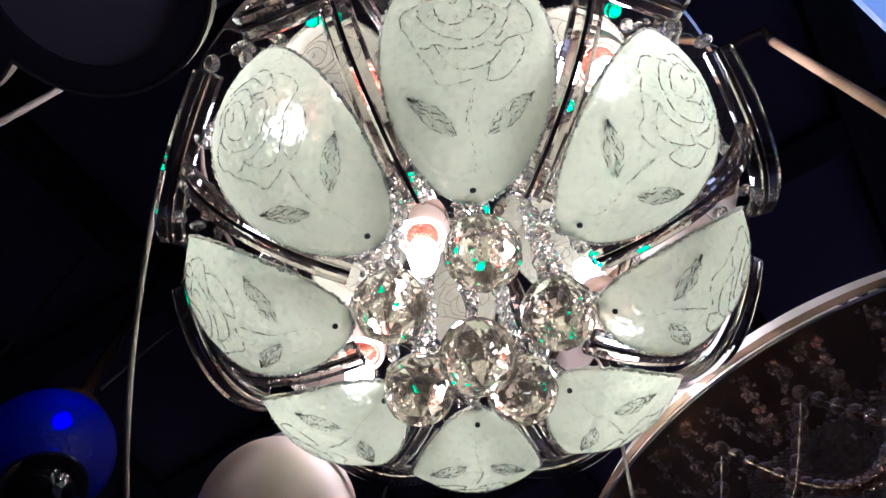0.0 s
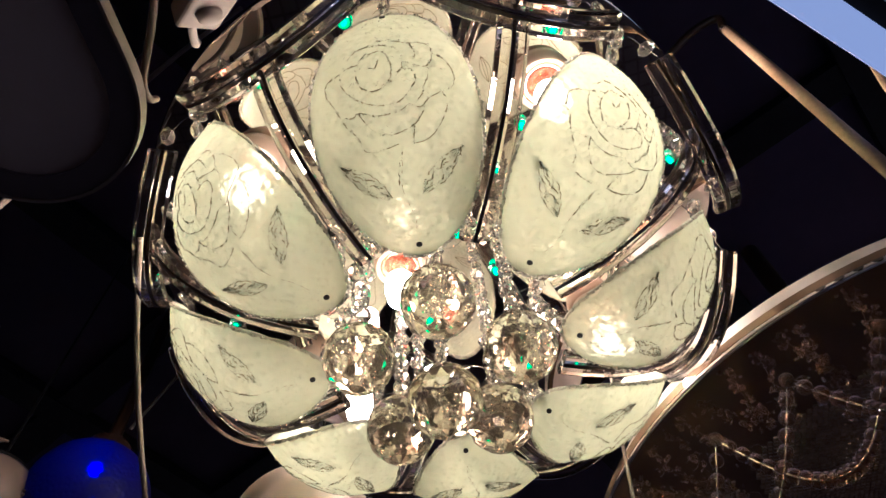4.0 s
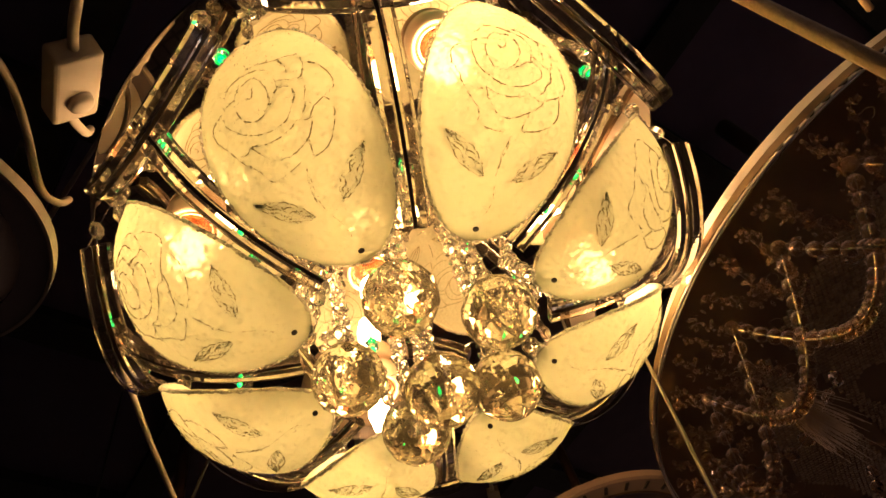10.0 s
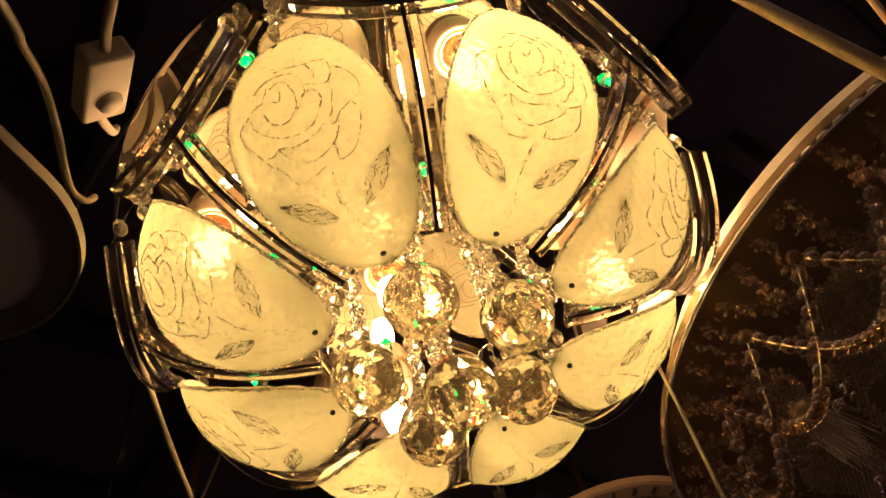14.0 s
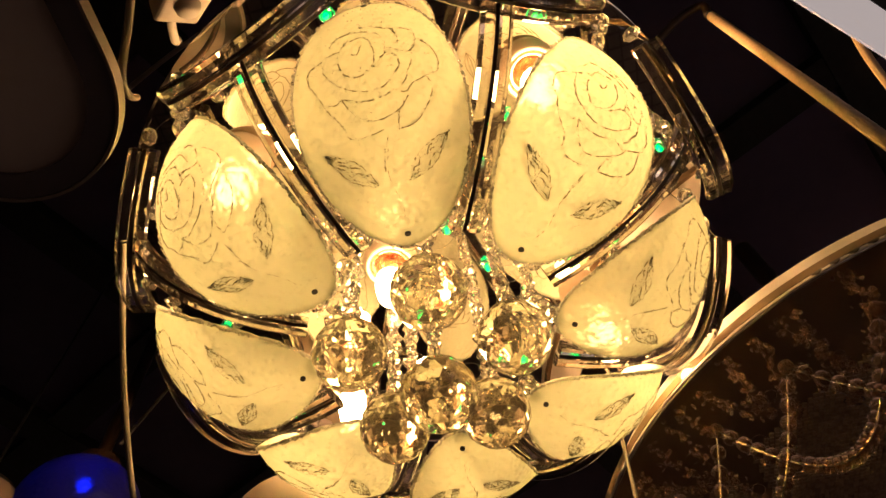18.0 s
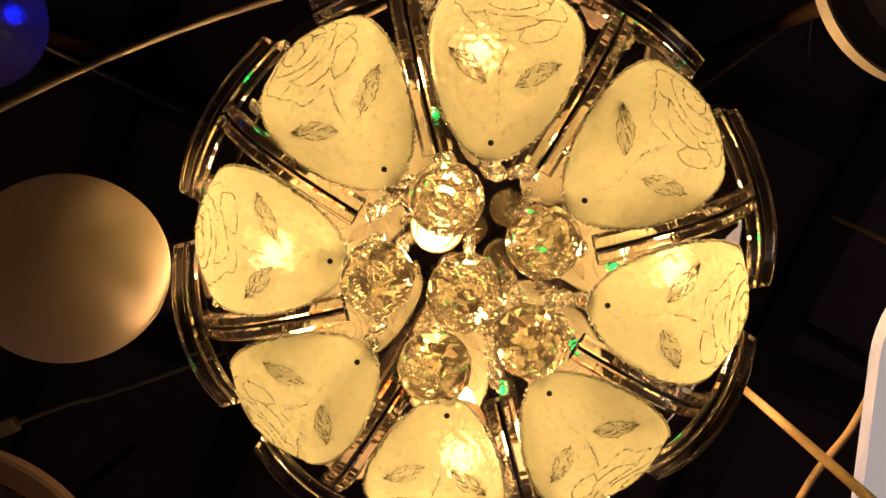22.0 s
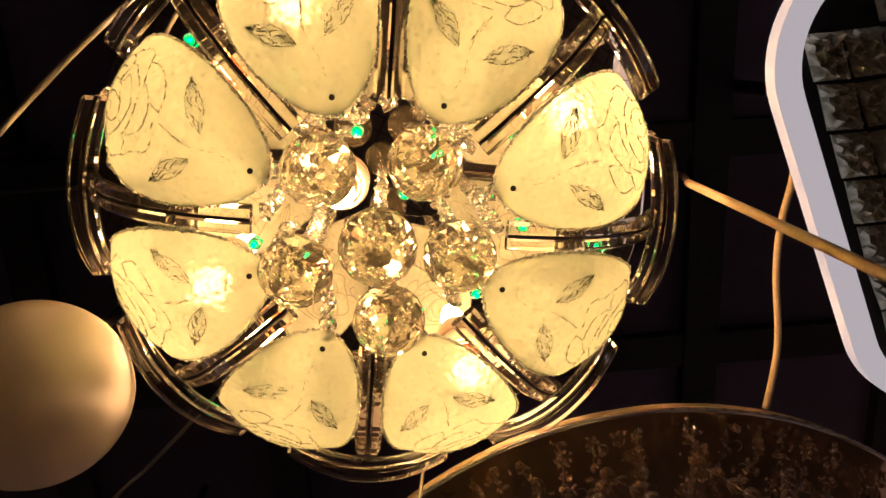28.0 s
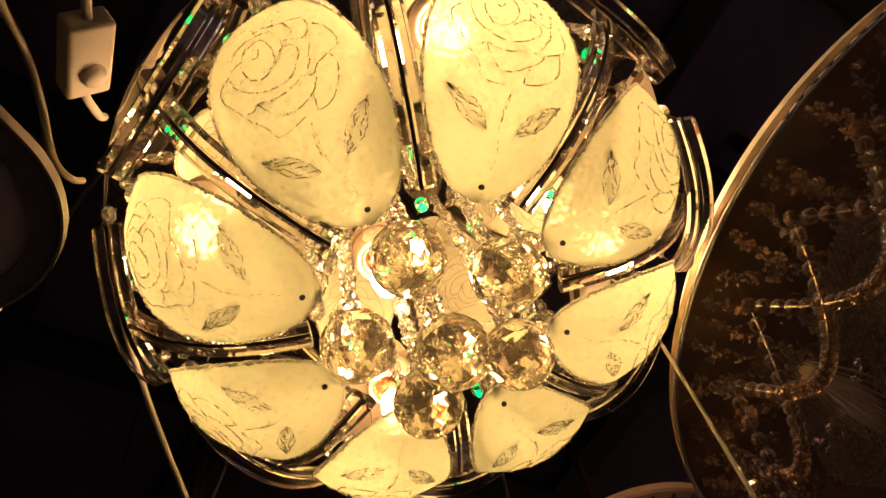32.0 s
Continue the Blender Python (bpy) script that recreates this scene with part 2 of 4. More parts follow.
def thing(name, at, label, category, group="", kind=""):
    ob = new(name)
    ob.empty_display_size = 0.05
    ob.matrix_basis = at if isinstance(at, Matrix) else Matrix.Translation(at)
    return tagged(ob, label, category, group, kind)


def box(bm, x0, x1, y0, y1, z0, z1, m=Matrix(), bevel=0.0):
    g = bmesh.ops.create_cube(bm, size=1, matrix=m @ Matrix.Translation(((x0 + x1) / 2, (y0 + y1) / 2, (z0 + z1) / 2)) @ Matrix.Diagonal((x1 - x0, y1 - y0, z1 - z0, 1)))
    if bevel:
        e = list({e for v in g["verts"] for e in v.link_edges})
        bmesh.ops.bevel(bm, geom=e, offset=bevel, segments=3, affect="EDGES", profile=0.5)
    return bm


def lathe(bm, prof, n=64, m=Matrix(), a0=0.0, a1=2 * math.pi):
    """Turns a profile of (radius, height) round z; closed profiles are closed by repeating the first point."""
    full = abs(a1 - a0 - 2 * math.pi) < 1e-6
    k = n if full else n + 1
    rings = []
    for i in range(k):
        a = a0 + (a1 - a0) * i / n
        rings.append([bm.verts.new(m @ Vector((r * math.cos(a), r * math.sin(a), z))) for r, z in prof])
    for i in range(n):
        p, q = rings[i], rings[(i + 1) % k]
        for j in range(len(prof) - 1):
            bm.faces.new((p[j], q[j], q[j + 1], p[j + 1]))
    bmesh.ops.remove_doubles(bm, verts=bm.verts, dist=1e-6)
    return bm


def sweep(bm, pts, sides, norms, section):
    """Carries a closed section of (side, normal) along points."""
    rings = [[bm.verts.new(p + s * a + n * b) for a, b in section] for p, s, n in zip(pts, sides, norms)]
    k = len(section)
    for p, q in zip(rings, rings[1:]):
        for j in range(k):
            bm.faces.new((p[j], p[(j + 1) % k], q[(j + 1) % k], q[j]))
    bm.faces.new(rings[0])
    bm.faces.new(rings[-1][::-1])
    return bm


def tube(bm, pts, r, n=6, lumps=0.0, rng=None):
    """A round tube through points."""
    rings = []
    for i, p in enumerate(pts):
        t = (pts[min(i + 1, len(pts) - 1)] - pts[max(i - 1, 0)]).normalized()
        s = t.cross(Vector((0.13, 0.31, 0.94))).normalized()
        u = t.cross(s)
        k = r * (1 + lumps * (rng.random() - 0.4)) if rng else r
        rings.append([bm.verts.new(p + (s * math.cos(a) + u * math.sin(a)) * k) for a in (2 * math.pi * j / n for j in range(n))])
    for p, q in zip(rings, rings[1:]):
        for j in range(n):
            bm.faces.new((p[j], p[(j + 1) % n], q[(j + 1) % n], q[j]))
    bm.faces.new(rings[0])
    bm.faces.new(rings[-1][::-1])
    return bm


def spline(pts, per=10):
    """A smooth line through points."""
    out, n = [], len(pts)
    for i in range(n - 1):
        a, b, c, d = pts[max(i - 1, 0)], pts[i], pts[i + 1], pts[min(i + 2, n - 1)]
        for k in range(per):
            t = k / per
            out.append(0.5 * ((2 * b) + (c - a) * t + (2 * a - 5 * b + 4 * c - d) * t * t + (3 * b - a - 3 * c + d) * t ** 3))
    return out + [pts[-1]]


def vecs(*p):
    return [Vector(q) for q in p]


def octagon(r=0.0075, h=0.0038):
    """A faceted octagonal crystal bead, lying in the xz plane."""
    bm = bmesh.new()
    ring = lambda q, y, o: [bm.verts.new((q * math.cos(math.pi / 4 * (i + o)), y, q * math.sin(math.pi / 4 * (i + o)))) for i in range(8)]
    g0, g1, t, b = ring(r, 0.0006, 0), ring(r, -0.0006, 0), ring(r * 0.52, h, 0.5), ring(r * 0.52, -h, 0.5)
    for i in range(8):
        j = (i + 1) % 8
        bm.faces.new((g0[i], g0[j], g1[j], g1[i]))
        for g, q in ((g0, t), (g1, b)):
            bm.faces.new((g[i], g[j], q[i]))
            bm.faces.new((g[j], q[j], q[i]))
    bm.faces.new(t)
    bm.faces.new(b)
    return bm


def facet_ball(r, n=16):
    """A cut crystal ball: rings of staggered facets from a flat table at each pole."""
    bm = bmesh.new()
    for i, deg in enumerate((-73, -53, -32, -11, 11, 32, 53, 73)):
        la = radians(deg)
        for j in range(n):
            a = 2 * math.pi * (j + 0.5 * (i % 2)) / n
            bm.verts.new((r * math.cos(la) * math.cos(a), r * math.cos(la) * math.sin(a), r * math.sin(la)))
    bmesh.ops.convex_hull(bm, input=bm.verts)
    bmesh.ops.dissolve_limit(bm, angle_limit=0.02, verts=bm.verts, edges=bm.edges)
    return bm


def bead_mesh(r, n=8, rows=6):
    bm = bmesh.new()
    bmesh.ops.create_uvsphere(bm, u_segments=n, v_segments=rows, radius=r)
    return bm


def turn_z(deg):
    return Matrix.Rotation(radians(deg), 4, "Z")


# ---- the room ----
def room():
    c = bmesh.new()
    box(c, -2.5, 2.5, -2.5, 2.5, 3.06, 3.12)
    tagged(new("ceiling", mesh_of(c, BEAM)), "black ceiling behind the dark metal panel grid", "ceiling", kind="structure")
    f = bmesh.new()
    box(f, -2.5, 2.5, -2.5, 2.5, -0.1, 0)
    tagged(new("floor", mesh_of(f, FLOOR)), "grey shop floor of square tiles", "floor", kind="structure")
    for name, s in (("wall_north", (-2.6, 2.6, 2.5, 2.6)), ("wall_east", (2.5, 2.6, -2.5, 2.5))):
        w = bmesh.new()
        box(w, *s, 0, 3.06)
        tagged(new(name, mesh_of(w, WALL)), "plain grey shop wall", "wall", kind="structure")
    # the two walls with shop windows: piers, parapet and lintel round an opening
    # the south window is added, unseen, only to let more light in
    south, west = Matrix.Translation((0, -2.5, 0)), Matrix.Translation((-2.5, 0, 0)) @ turn_z(-90)
    for k, (name, m, half, low, high) in enumerate((("wall_south", south, 2.1, 1.5, 2.3), ("wall_west", west, 1.5, 0.45, 2.15))):
        w = bmesh.new()
        for s in ((-2.6, -half, -0.1, 0, 0, 3.06), (half, 2.6, -0.1, 0, 0, 3.06), (-half, half, -0.1, 0, 0, low), (-half, half, -0.1, 0, high, 3.06)):
            box(w, *s, m)
        tagged(new(name, mesh_of(w, WALL)), "plain grey shop wall with a window opening", "wall", kind="structure")
        g = thing("window_%d" % (k + 1), m, "barred shop window", "window", kind="structure")
        for i in range(6):
            w = bmesh.new()
            x = -half + (2 * half - 0.04) * i / 5
            box(w, x, x + 0.04, -0.07, -0.03, low, high)
            part("window_bar", w, BEAM, g)
        for i in range(4):
            w = bmesh.new()
            z = low + (high - low - 0.04) * i / 3
            box(w, -half, half, -0.072, -0.028, z, z + 0.04)
            part("window_bar", w, BEAM, g)

    # panels between black beams, turned against the lamp
    grid = thing("ceiling_grid", Matrix.Translation((-0.30, 0.525, 3.0)) @ turn_z(62), "ceiling grid of dark panels, tinted violet for blue light, between black beams", "ceiling grid", kind="structure")
    p, b = bmesh.new(), bmesh.new()
    step, half, n = 0.36, 0.03, 5
    box(p, half, step - half, half, step - half, 0.0, 0.012, bevel=0.002)
    me = mesh_of(p, TILE)
    for i in range(-n, n):
        for j in range(-n, n):
            part("panel", me, None, grid, at=Matrix.Translation((i * step, j * step, 0.012)))
    for i in range(-n, n + 1):
        bb = bmesh.new()
        box(bb, i * step - half + 0.001, i * step + half - 0.001, -n * step, n * step, -0.006, 0.05)
        part("beam", bb, BEAM, grid)
        bb = bmesh.new()
        box(bb, -n * step, n * step, i * step - half + 0.001, i * step + half - 0.001, -0.009, 0.047)
        part("beam", bb, BEAM, grid)


room()


# ---- the lit crystal flower lamp; its mirror plate is the plane z = 0 of the lamp ----
lamp = thing("ceiling_lamp", (0, 0, 2.57), "lit flower ceiling lamp with etched glass petals and crystal balls", "ceiling lamp")
PETALS_AT, ARMS_AT = 2.0, 24.6


def plate():
    b = bmesh.new()
    lathe(b, [(0, 0), (0.2555, 0), (0.2595, 0.001), (0.2605, 0.003), (0.2605, 0.010), (0.259, 0.012), (0.23, 0.018), (0, 0.018)], 128, Matrix.Translation((0.002, -0.005, 0)))
    part("base_plate", b, CHROME, lamp, "round polished mirror base plate", smooth=True).data.set_sharp_from_angle(angle=radians(25))
    b = bmesh.new()
    lathe(b, [(0, 0.018), (0.09, 0.018), (0.09, 0.06), (0.012, 0.075), (0.012, 0.43), (0, 0.43)], 40)
    part("mounting_stem", b, DARK, lamp, "dark mounting box and stem")


def petal_point(s, x, off=0.0):
    """A point of a petal, s along it from tip to top, x metres across, off metres to its outer side."""
    r0, z0, a0, kap, length, wide, sag = 0.0878, -0.1659, -0.4921, 2.2895, 0.2137, 0.0545, 0.0174
    a = a0 + kap * s
    rho = r0 + length * (math.sin(a) - math.sin(a0)) / kap
    z = z0 - length * (math.cos(a) - math.cos(a0)) / kap
    k = sag * (x / wide) ** 2 - off
    return Vector((rho - k * math.sin(a), x, z + k * math.cos(a)))


def petal_half(s):
    t = math.acos(max(-1, min(1, 1 - 2 * s)))
    return 0.0545 * max(0, math.sin(t)) ** 1.128 * (1 - 0.0212 * (2 * s - 1))


def drop(b, p, r, tone=1):
    """A small bead of clear glass, of one kind or the other."""
    for v in bmesh.ops.create_icosphere(b, subdivisions=1, radius=r, matrix=Matrix.Translation(p))["verts"]:
        for f in v.link_faces:
            f.material_index = tone


def two_tone(b):
    me = mesh_of(b, WIRE)
    me.materials.append(DROP)
    me.materials.append(GLINT)
    return me


def glitter(b, pts, rng):
    """A broken thread with clear and gilded grains along it."""
    line = []
    for p, q in zip(pts, pts[1:]):
        k = max(1, round((q - p).length / 0.0007))
        line += [p.lerp(q, i / k) for i in range(k)]
    line.append(pts[-1])
    i = 0
    while i < len(line) - 2:
        k = rng.randrange(2, 8)
        if len(line[i:i + k]) > 1 and rng.random() < 0.42:
            tube(b, line[i:i + k], 0.00024, 4, 1.5, rng)
        i += k - 1
    for p in line:
        u = rng.random()
        if u < 0.62:
            drop(b, p + Vector((rng.uniform(-1, 1), rng.uniform(-1, 1), rng.uniform(-1, 0))) * 3e-4, rng.uniform(0.00032, 0.00062) if u > 0.09 else rng.uniform(0.0007, 0.0012), 2 if rng.random() < 0.35 else 1)


def petal_meshes():
    rng = random.Random(4)
    rows, cols = 44, 22
    b = bmesh.new()
    grids = []
    for off in (0.0, -0.004):
        g = []
        for i in range(rows + 1):
            s = (1 - math.cos(math.pi * (0.01 + 0.98 * i / rows))) / 2
            w = petal_half(s) + 0.0002 * math.sin(i * 2.9)
            g.append([b.verts.new(petal_point(s, w * (2 * j / cols - 1), off + 0.0003 * math.sin(i * 1.3) * math.sin(j * 1.7))) for j in range(cols + 1)])
        grids.append(g)
    o, n = grids
    for i in range(rows):
        for j in range(cols):
            b.faces.new((o[i][j], o[i][j + 1], o[i + 1][j + 1], o[i + 1][j]))
            b.faces.new((n[i][j], n[i + 1][j], n[i + 1][j + 1], n[i][j + 1]))
        for j in (0, cols):
            b.faces.new((o[i][j], o[i + 1][j], n[i + 1][j], n[i][j]))
    for i in (0, rows):
        for j in range(cols):
            b.faces.new((o[i][j], o[i][j + 1], n[i][j + 1], n[i][j]))
    body = mesh_of(b, PETAL, True)
    # knobbly sugared edge
    b = bmesh.new()
    pts = []
    for i in range(150):
        t = 2 * math.pi * i / 149
        s = (1 - math.cos(t)) / 2
        pts.append(petal_point(s, math.copysign(petal_half(s), math.sin(t)), -0.0022))
    tube(b, pts, 0.0013, 6, 0.9, rng)
    mid = petal_point(0.5, 0.0)
    for i in range(230):
        t = 2 * math.pi * i / 230
        v = (1 - math.cos(t)) / 2
        p = petal_point(v, math.copysign(petal_half(v), math.sin(t)), -0.0006)
        p += (p - mid).normalized() * rng.uniform(0.0004, 0.0014) + Vector((rng.uniform(-1, 1), rng.uniform(-1, 1), rng.uniform(-1, 1))) * 0.0004
        drop(b, p, rng.uniform(0.0010, 0.0018), rng.choice((0, 0, 1)))
    edge = mesh_of(b, RIM)
    edge.materials.append(DROP)
    # the rose, drawn in raised glitter lines: strokes of (mm across, share of the length)
    strokes = []
    strokes.append([(-10.8, 0.655), (-8.0, 0.648), (-5.0, 0.672)])
    strokes.append([(-12.1, 0.715), (-16.3, 0.690), (-18.7, 0.658), (-19.0, 0.625), (-16.6, 0.597), (-12.0, 0.577), (-6.9, 0.575), (-1.9, 0.586), (1.6, 0.609), (2.8, 0.643), (1.8, 0.681), (-4.0, 0.705), (-10.3, 0.706)])
    strokes.append([(-0.6, 0.582), (3.8, 0.601), (8.5, 0.618), (14.2, 0.623), (18.0, 0.607), (17.6, 0.580), (13.8, 0.558), (8.2, 0.537), (1.5, 0.525), (-7.3, 0.527), (-15.9, 0.544), (-23.3, 0.574), (-28.1, 0.619), (-29.6, 0.671)])
    strokes.append([(-40.3, 0.584), (-41.1, 0.625), (-38.1, 0.653), (-31.6, 0.667), (-23.5, 0.678), (-17.2, 0.678)])
    strokes.append([(-23.8, 0.713), (-18.9, 0.737), (-11.9, 0.738), (-3.7, 0.730), (4.6, 0.719), (10.0, 0.697), (11.4, 0.662), (10.2, 0.629)])
    strokes.append([(-4.2, 0.753), (6.8, 0.743), (16.6, 0.732), (24.4, 0.735), (29.0, 0.718), (29.4, 0.675), (26.7, 0.636), (21.4, 0.632), (16.2, 0.644), (11.8, 0.649)])
    strokes.append([(17.2, 0.726), (19.6, 0.700), (20.1, 0.663)])
    strokes.append([(29.4, 0.687), (34.9, 0.673), (38.8, 0.637), (40.9, 0.601), (39.2, 0.565), (32.6, 0.541), (25.0, 0.520), (18.1, 0.501), (12.2, 0.510), (5.6, 0.501), (-1.6, 0.497), (-9.5, 0.497), (-15.7, 0.505), (-19.9, 0.514), (-24.1, 0.502), (-29.2, 0.509)])
    strokes.append([(26.4, 0.623), (26.2, 0.591), (22.9, 0.561), (20.3, 0.536), (17.1, 0.521)])
    strokes.append([(-19.3, 0.510), (-17.0, 0.480), (-12.6, 0.452), (-7.1, 0.436), (-0.4, 0.435), (6.2, 0.443), (12.4, 0.459), (17.2, 0.476), (21.2, 0.501)])
    strokes.append([(-40.3, 0.584), (-35.9, 0.547), (-32.7, 0.509), (-28.8, 0.476), (-25.2, 0.453), (-22.4, 0.428), (-21.2, 0.404), (-17.4, 0.389), (-10.9, 0.389), (-4.9, 0.395), (0.4, 0.404)])
    strokes.append([(33.3, 0.543), (35.0, 0.509), (33.3, 0.469), (28.7, 0.439), (22.6, 0.416), (15.9, 0.405), (9.2, 0.403)])
    strokes.append([(8.9, 0.403), (9.7, 0.425), (12.1, 0.450)])
    strokes.append([(2.3, 0.381), (0.5, 0.354), (-1.4, 0.319), (-2.5, 0.279)])
    roses = []
    for variant in range(4):
        b = bmesh.new()
        ph = [rng.uniform(0, 6.28) for k in range(2)]
        for st in strokes:
            line = spline([Vector((x + 0.9 * math.sin(x * 0.13 + s * 9 + ph[0]) + rng.uniform(-0.5, 0.5), s + 0.004 * math.sin(x * 0.11 + s * 14 + ph[1]) + rng.uniform(-0.002, 0.002), 0)) for x, s in st], 8)
            glitter(b, [petal_point(p.y, p.x * 0.001 + rng.uniform(-3e-4, 3e-4), 0.0002) for p in line], rng)
        roses.append(two_tone(b))
    # the same lines as they show on the back of the glass
    b = bmesh.new()
    for st in strokes:
        tube(b, [petal_point(p.y, p.x * 0.001, -0.0043) for p in spline([Vector((x, s, 0)) for x, s in st], 4)], 0.00042, 4)
    for sg in (-1, 1):
        for k in (-1, -0.3, 0.35, 1):
            tube(b, [petal_point(0.25 + 0.115 * u / 12 + 0.024 * k * math.sin(math.pi * u / 12), sg * 0.001 * (10 + 29.5 * u / 12 - 3.4 * k * math.sin(math.pi * u / 12)), -0.0043) for u in range(13)], 0.00035, 4)
    back = mesh_of(b, WIRE)
    # loose grains fused to the face, thickest along the middle
    grains = []
    for variant in range(3):
        b = bmesh.new()
        for k in range(260):
            s = 0.08 + 0.84 * rng.random()
            drop(b, petal_point(s, petal_half(s) * max(-0.95, min(0.95, rng.gauss(0, 0.5))), 0.0001), rng.uniform(0.00025, 0.0007), rng.choice((1, 2)))
        grains.append(two_tone(b))
    b = bmesh.new()
    for i in range(12):
        s = 0.11 + 0.021 * i
        p = petal_point(s, 0.002 * math.sin(i * 0.6), 0.0002)
        if i % 3:
            tube(b, [p, petal_point(s + 0.010, 0.002 * math.sin(i * 0.6 + 0.3), 0.0002)], 0.0002, 4)
        drop(b, petal_point(s + 0.015, 0.002 * math.sin(i * 0.6) + rng.uniform(-8e-4, 8e-4), 0.0002), rng.uniform(0.0003, 0.0007))
    stem = two_tone(b)
    leaves = []
    for sg in (-1, 1):
        b = bmesh.new()
        x0, s0, x1, s1 = 10.0, 0.25, 39.5, 0.365
        pt = lambda u, v: petal_point(s0 + (s1 - s0) * u + 0.024 * v, sg * 0.001 * (x0 + (x1 - x0) * u - 3.4 * v), 0.0002)
        w = lambda u: math.sin(math.pi * u ** 0.85)
        # continuous lumpy outline, wavy inner lines and clear drops
        for k in (-1, 1):
            glitter(b, [pt(u / 30, k * w(u / 30) * (1 + 0.07 * math.sin(u * 1.3 + k) + rng.uniform(-0.05, 0.05))) for u in range(31)], rng)
        for k, ph in ((-0.5, 0.0), (0.05, 2.0), (0.5, 4.0)):
            glitter(b, [pt(0.04 + 0.92 * u / 24, w(u / 24) * (k + 0.20 * math.sin(u * (0.6 + 0.13 * ph) + ph) + rng.uniform(-0.1, 0.1))) for u in range(25)], rng)
        for q in range(40):
            u = rng.uniform(0.05, 0.97)
            drop(b, pt(u, w(u) * rng.uniform(-0.9, 0.9)), rng.uniform(0.0004, 0.001), rng.choice((1, 2)))
        leaves.append(two_tone(b))
    holes = []
    for s in (0.063, 0.94):
        b = bmesh.new()
        o = petal_point(s, 0.0, 0.0006)
        nrm = (petal_point(s, 0, 0.01) - petal_point(s, 0, 0)).normalized()
        bmesh.ops.create_cone(b, cap_ends=True, segments=14, radius1=0.0021, radius2=0.0021, depth=0.001, matrix=Matrix.Translation(o) @ nrm.to_track_quat("Z", "Y").to_matrix().to_4x4())
        holes.append(mesh_of(b, HOLE))
    return body, edge, roses, back, grains, stem, leaves, holes


plate()
body, edge, roses, back, grains, stem, leaves, holes = petal_meshes()
for i in range(8):
    pe = part("petal", body, None, lamp, "cream etched glass petal with a drawn rose and two leaves", turn_z(PETALS_AT + 45 * i))
    part("sugared_edge", edge, None, pe)
    part("rose_outline", roses[i * 3 % 4], None, pe, "rose drawn in raised silver glitter lines")
    part("back_outline", back, None, pe, "rose and leaf lines on the back of the glass")
    tagged(part("grain_scatter", grains[i % 3], None, pe, "loose clear grains fused to the glass"), kind="stuff")
    part("stem_line", stem, None, pe)
    for le in leaves:
        part("leaf", le, None, pe, "leaf drawn in raised glitter lines")
    for ho in holes:
        part("fixing_hole", ho, None, pe, "small dark fixing hole")

# glass arms between the petals and the arched bars at their ends
HALF = [(0.0014, -0.0046), (0.0089, -0.0046), (0.0111, -0.0024), (0.0111, 0.0018), (0.0086, 0.0046), (0.0030, 0.0046), (0.0014, 0.0032)]


def bar_meshes(pts, sides, norms):
    """Two bevelled glass strips with a dark joint between them."""
    out = []
    for sg in (1, -1):
        b = bmesh.new()
        sweep(b, pts, sides, norms, [(sg * a, c) for a, c in HALF])
        out.append(mesh_of(b, CLEAR))
    b = bmesh.new()
    sweep(b, pts, sides, norms, [(-0.0013, -0.0042), (0.0013, -0.0042), (0.0013, 0.0034), (-0.0013, 0.0034)])
    out.append(mesh_of(b, DARK))
    return out


def arm_meshes():
    p0, p1, p2 = Vector((0.094, 0, -0.157)), Vector((0.198, 0, -0.155)), Vector((0.236, 0, -0.072))
    pts = [p0 * (1 - t) ** 2 + p1 * 2 * t * (1 - t) + p2 * t * t for t in (i / 20 for i in range(21))]
    sides = [Vector((0, 1, 0))] * 21
    norms = []
    for i in range(21):
        t = (pts[min(i + 1, 20)] - pts[max(i - 1, 0)]).normalized()
        norms.append(Vector((t.z, 0, -t.x)))
    return bar_meshes(pts, sides, norms)


def arch_meshes():
    """The same bowed slat hung level across an arm's end, its middle lowest."""
    pts, sides, norms = [], [], []
    side = Vector((math.cos(radians(12)), 0, -math.sin(radians(12))))
    for i in range(29):
        u = i / 14 - 1
        pts.append(Vector((0.2365, 0.0728 * u, -0.060 - 0.038 * (1 - u * u))))
        t = Vector((0, 0.0728, 0.076 * u)).normalized()
        sides.append(side)
        norms.append(side.cross(t).normalized())
    return bar_meshes(pts, sides, norms)


arm_m, arch_m = arm_meshes(), arch_meshes()
OCT = mesh_of(octagon(), CRYSTAL)
for i in range(8):
    m = turn_z(ARMS_AT + 45 * i)
    for kind, ms, lab in (("arm", arm_m, "curved clear glass arm with a dark middle joint"), ("arched_bar", arch_m, "arched clear glass bar with a dark middle joint")):
        a = part(kind, ms[0], None, lamp, lab, (Matrix.Translation((-0.0024, -0.0042, 0)) if kind == "arched_bar" else Matrix()) @ m)
        part("glass_strip", ms[1], None, a)
        part("dark_joint", ms[2], None, a, "dark joint strip")


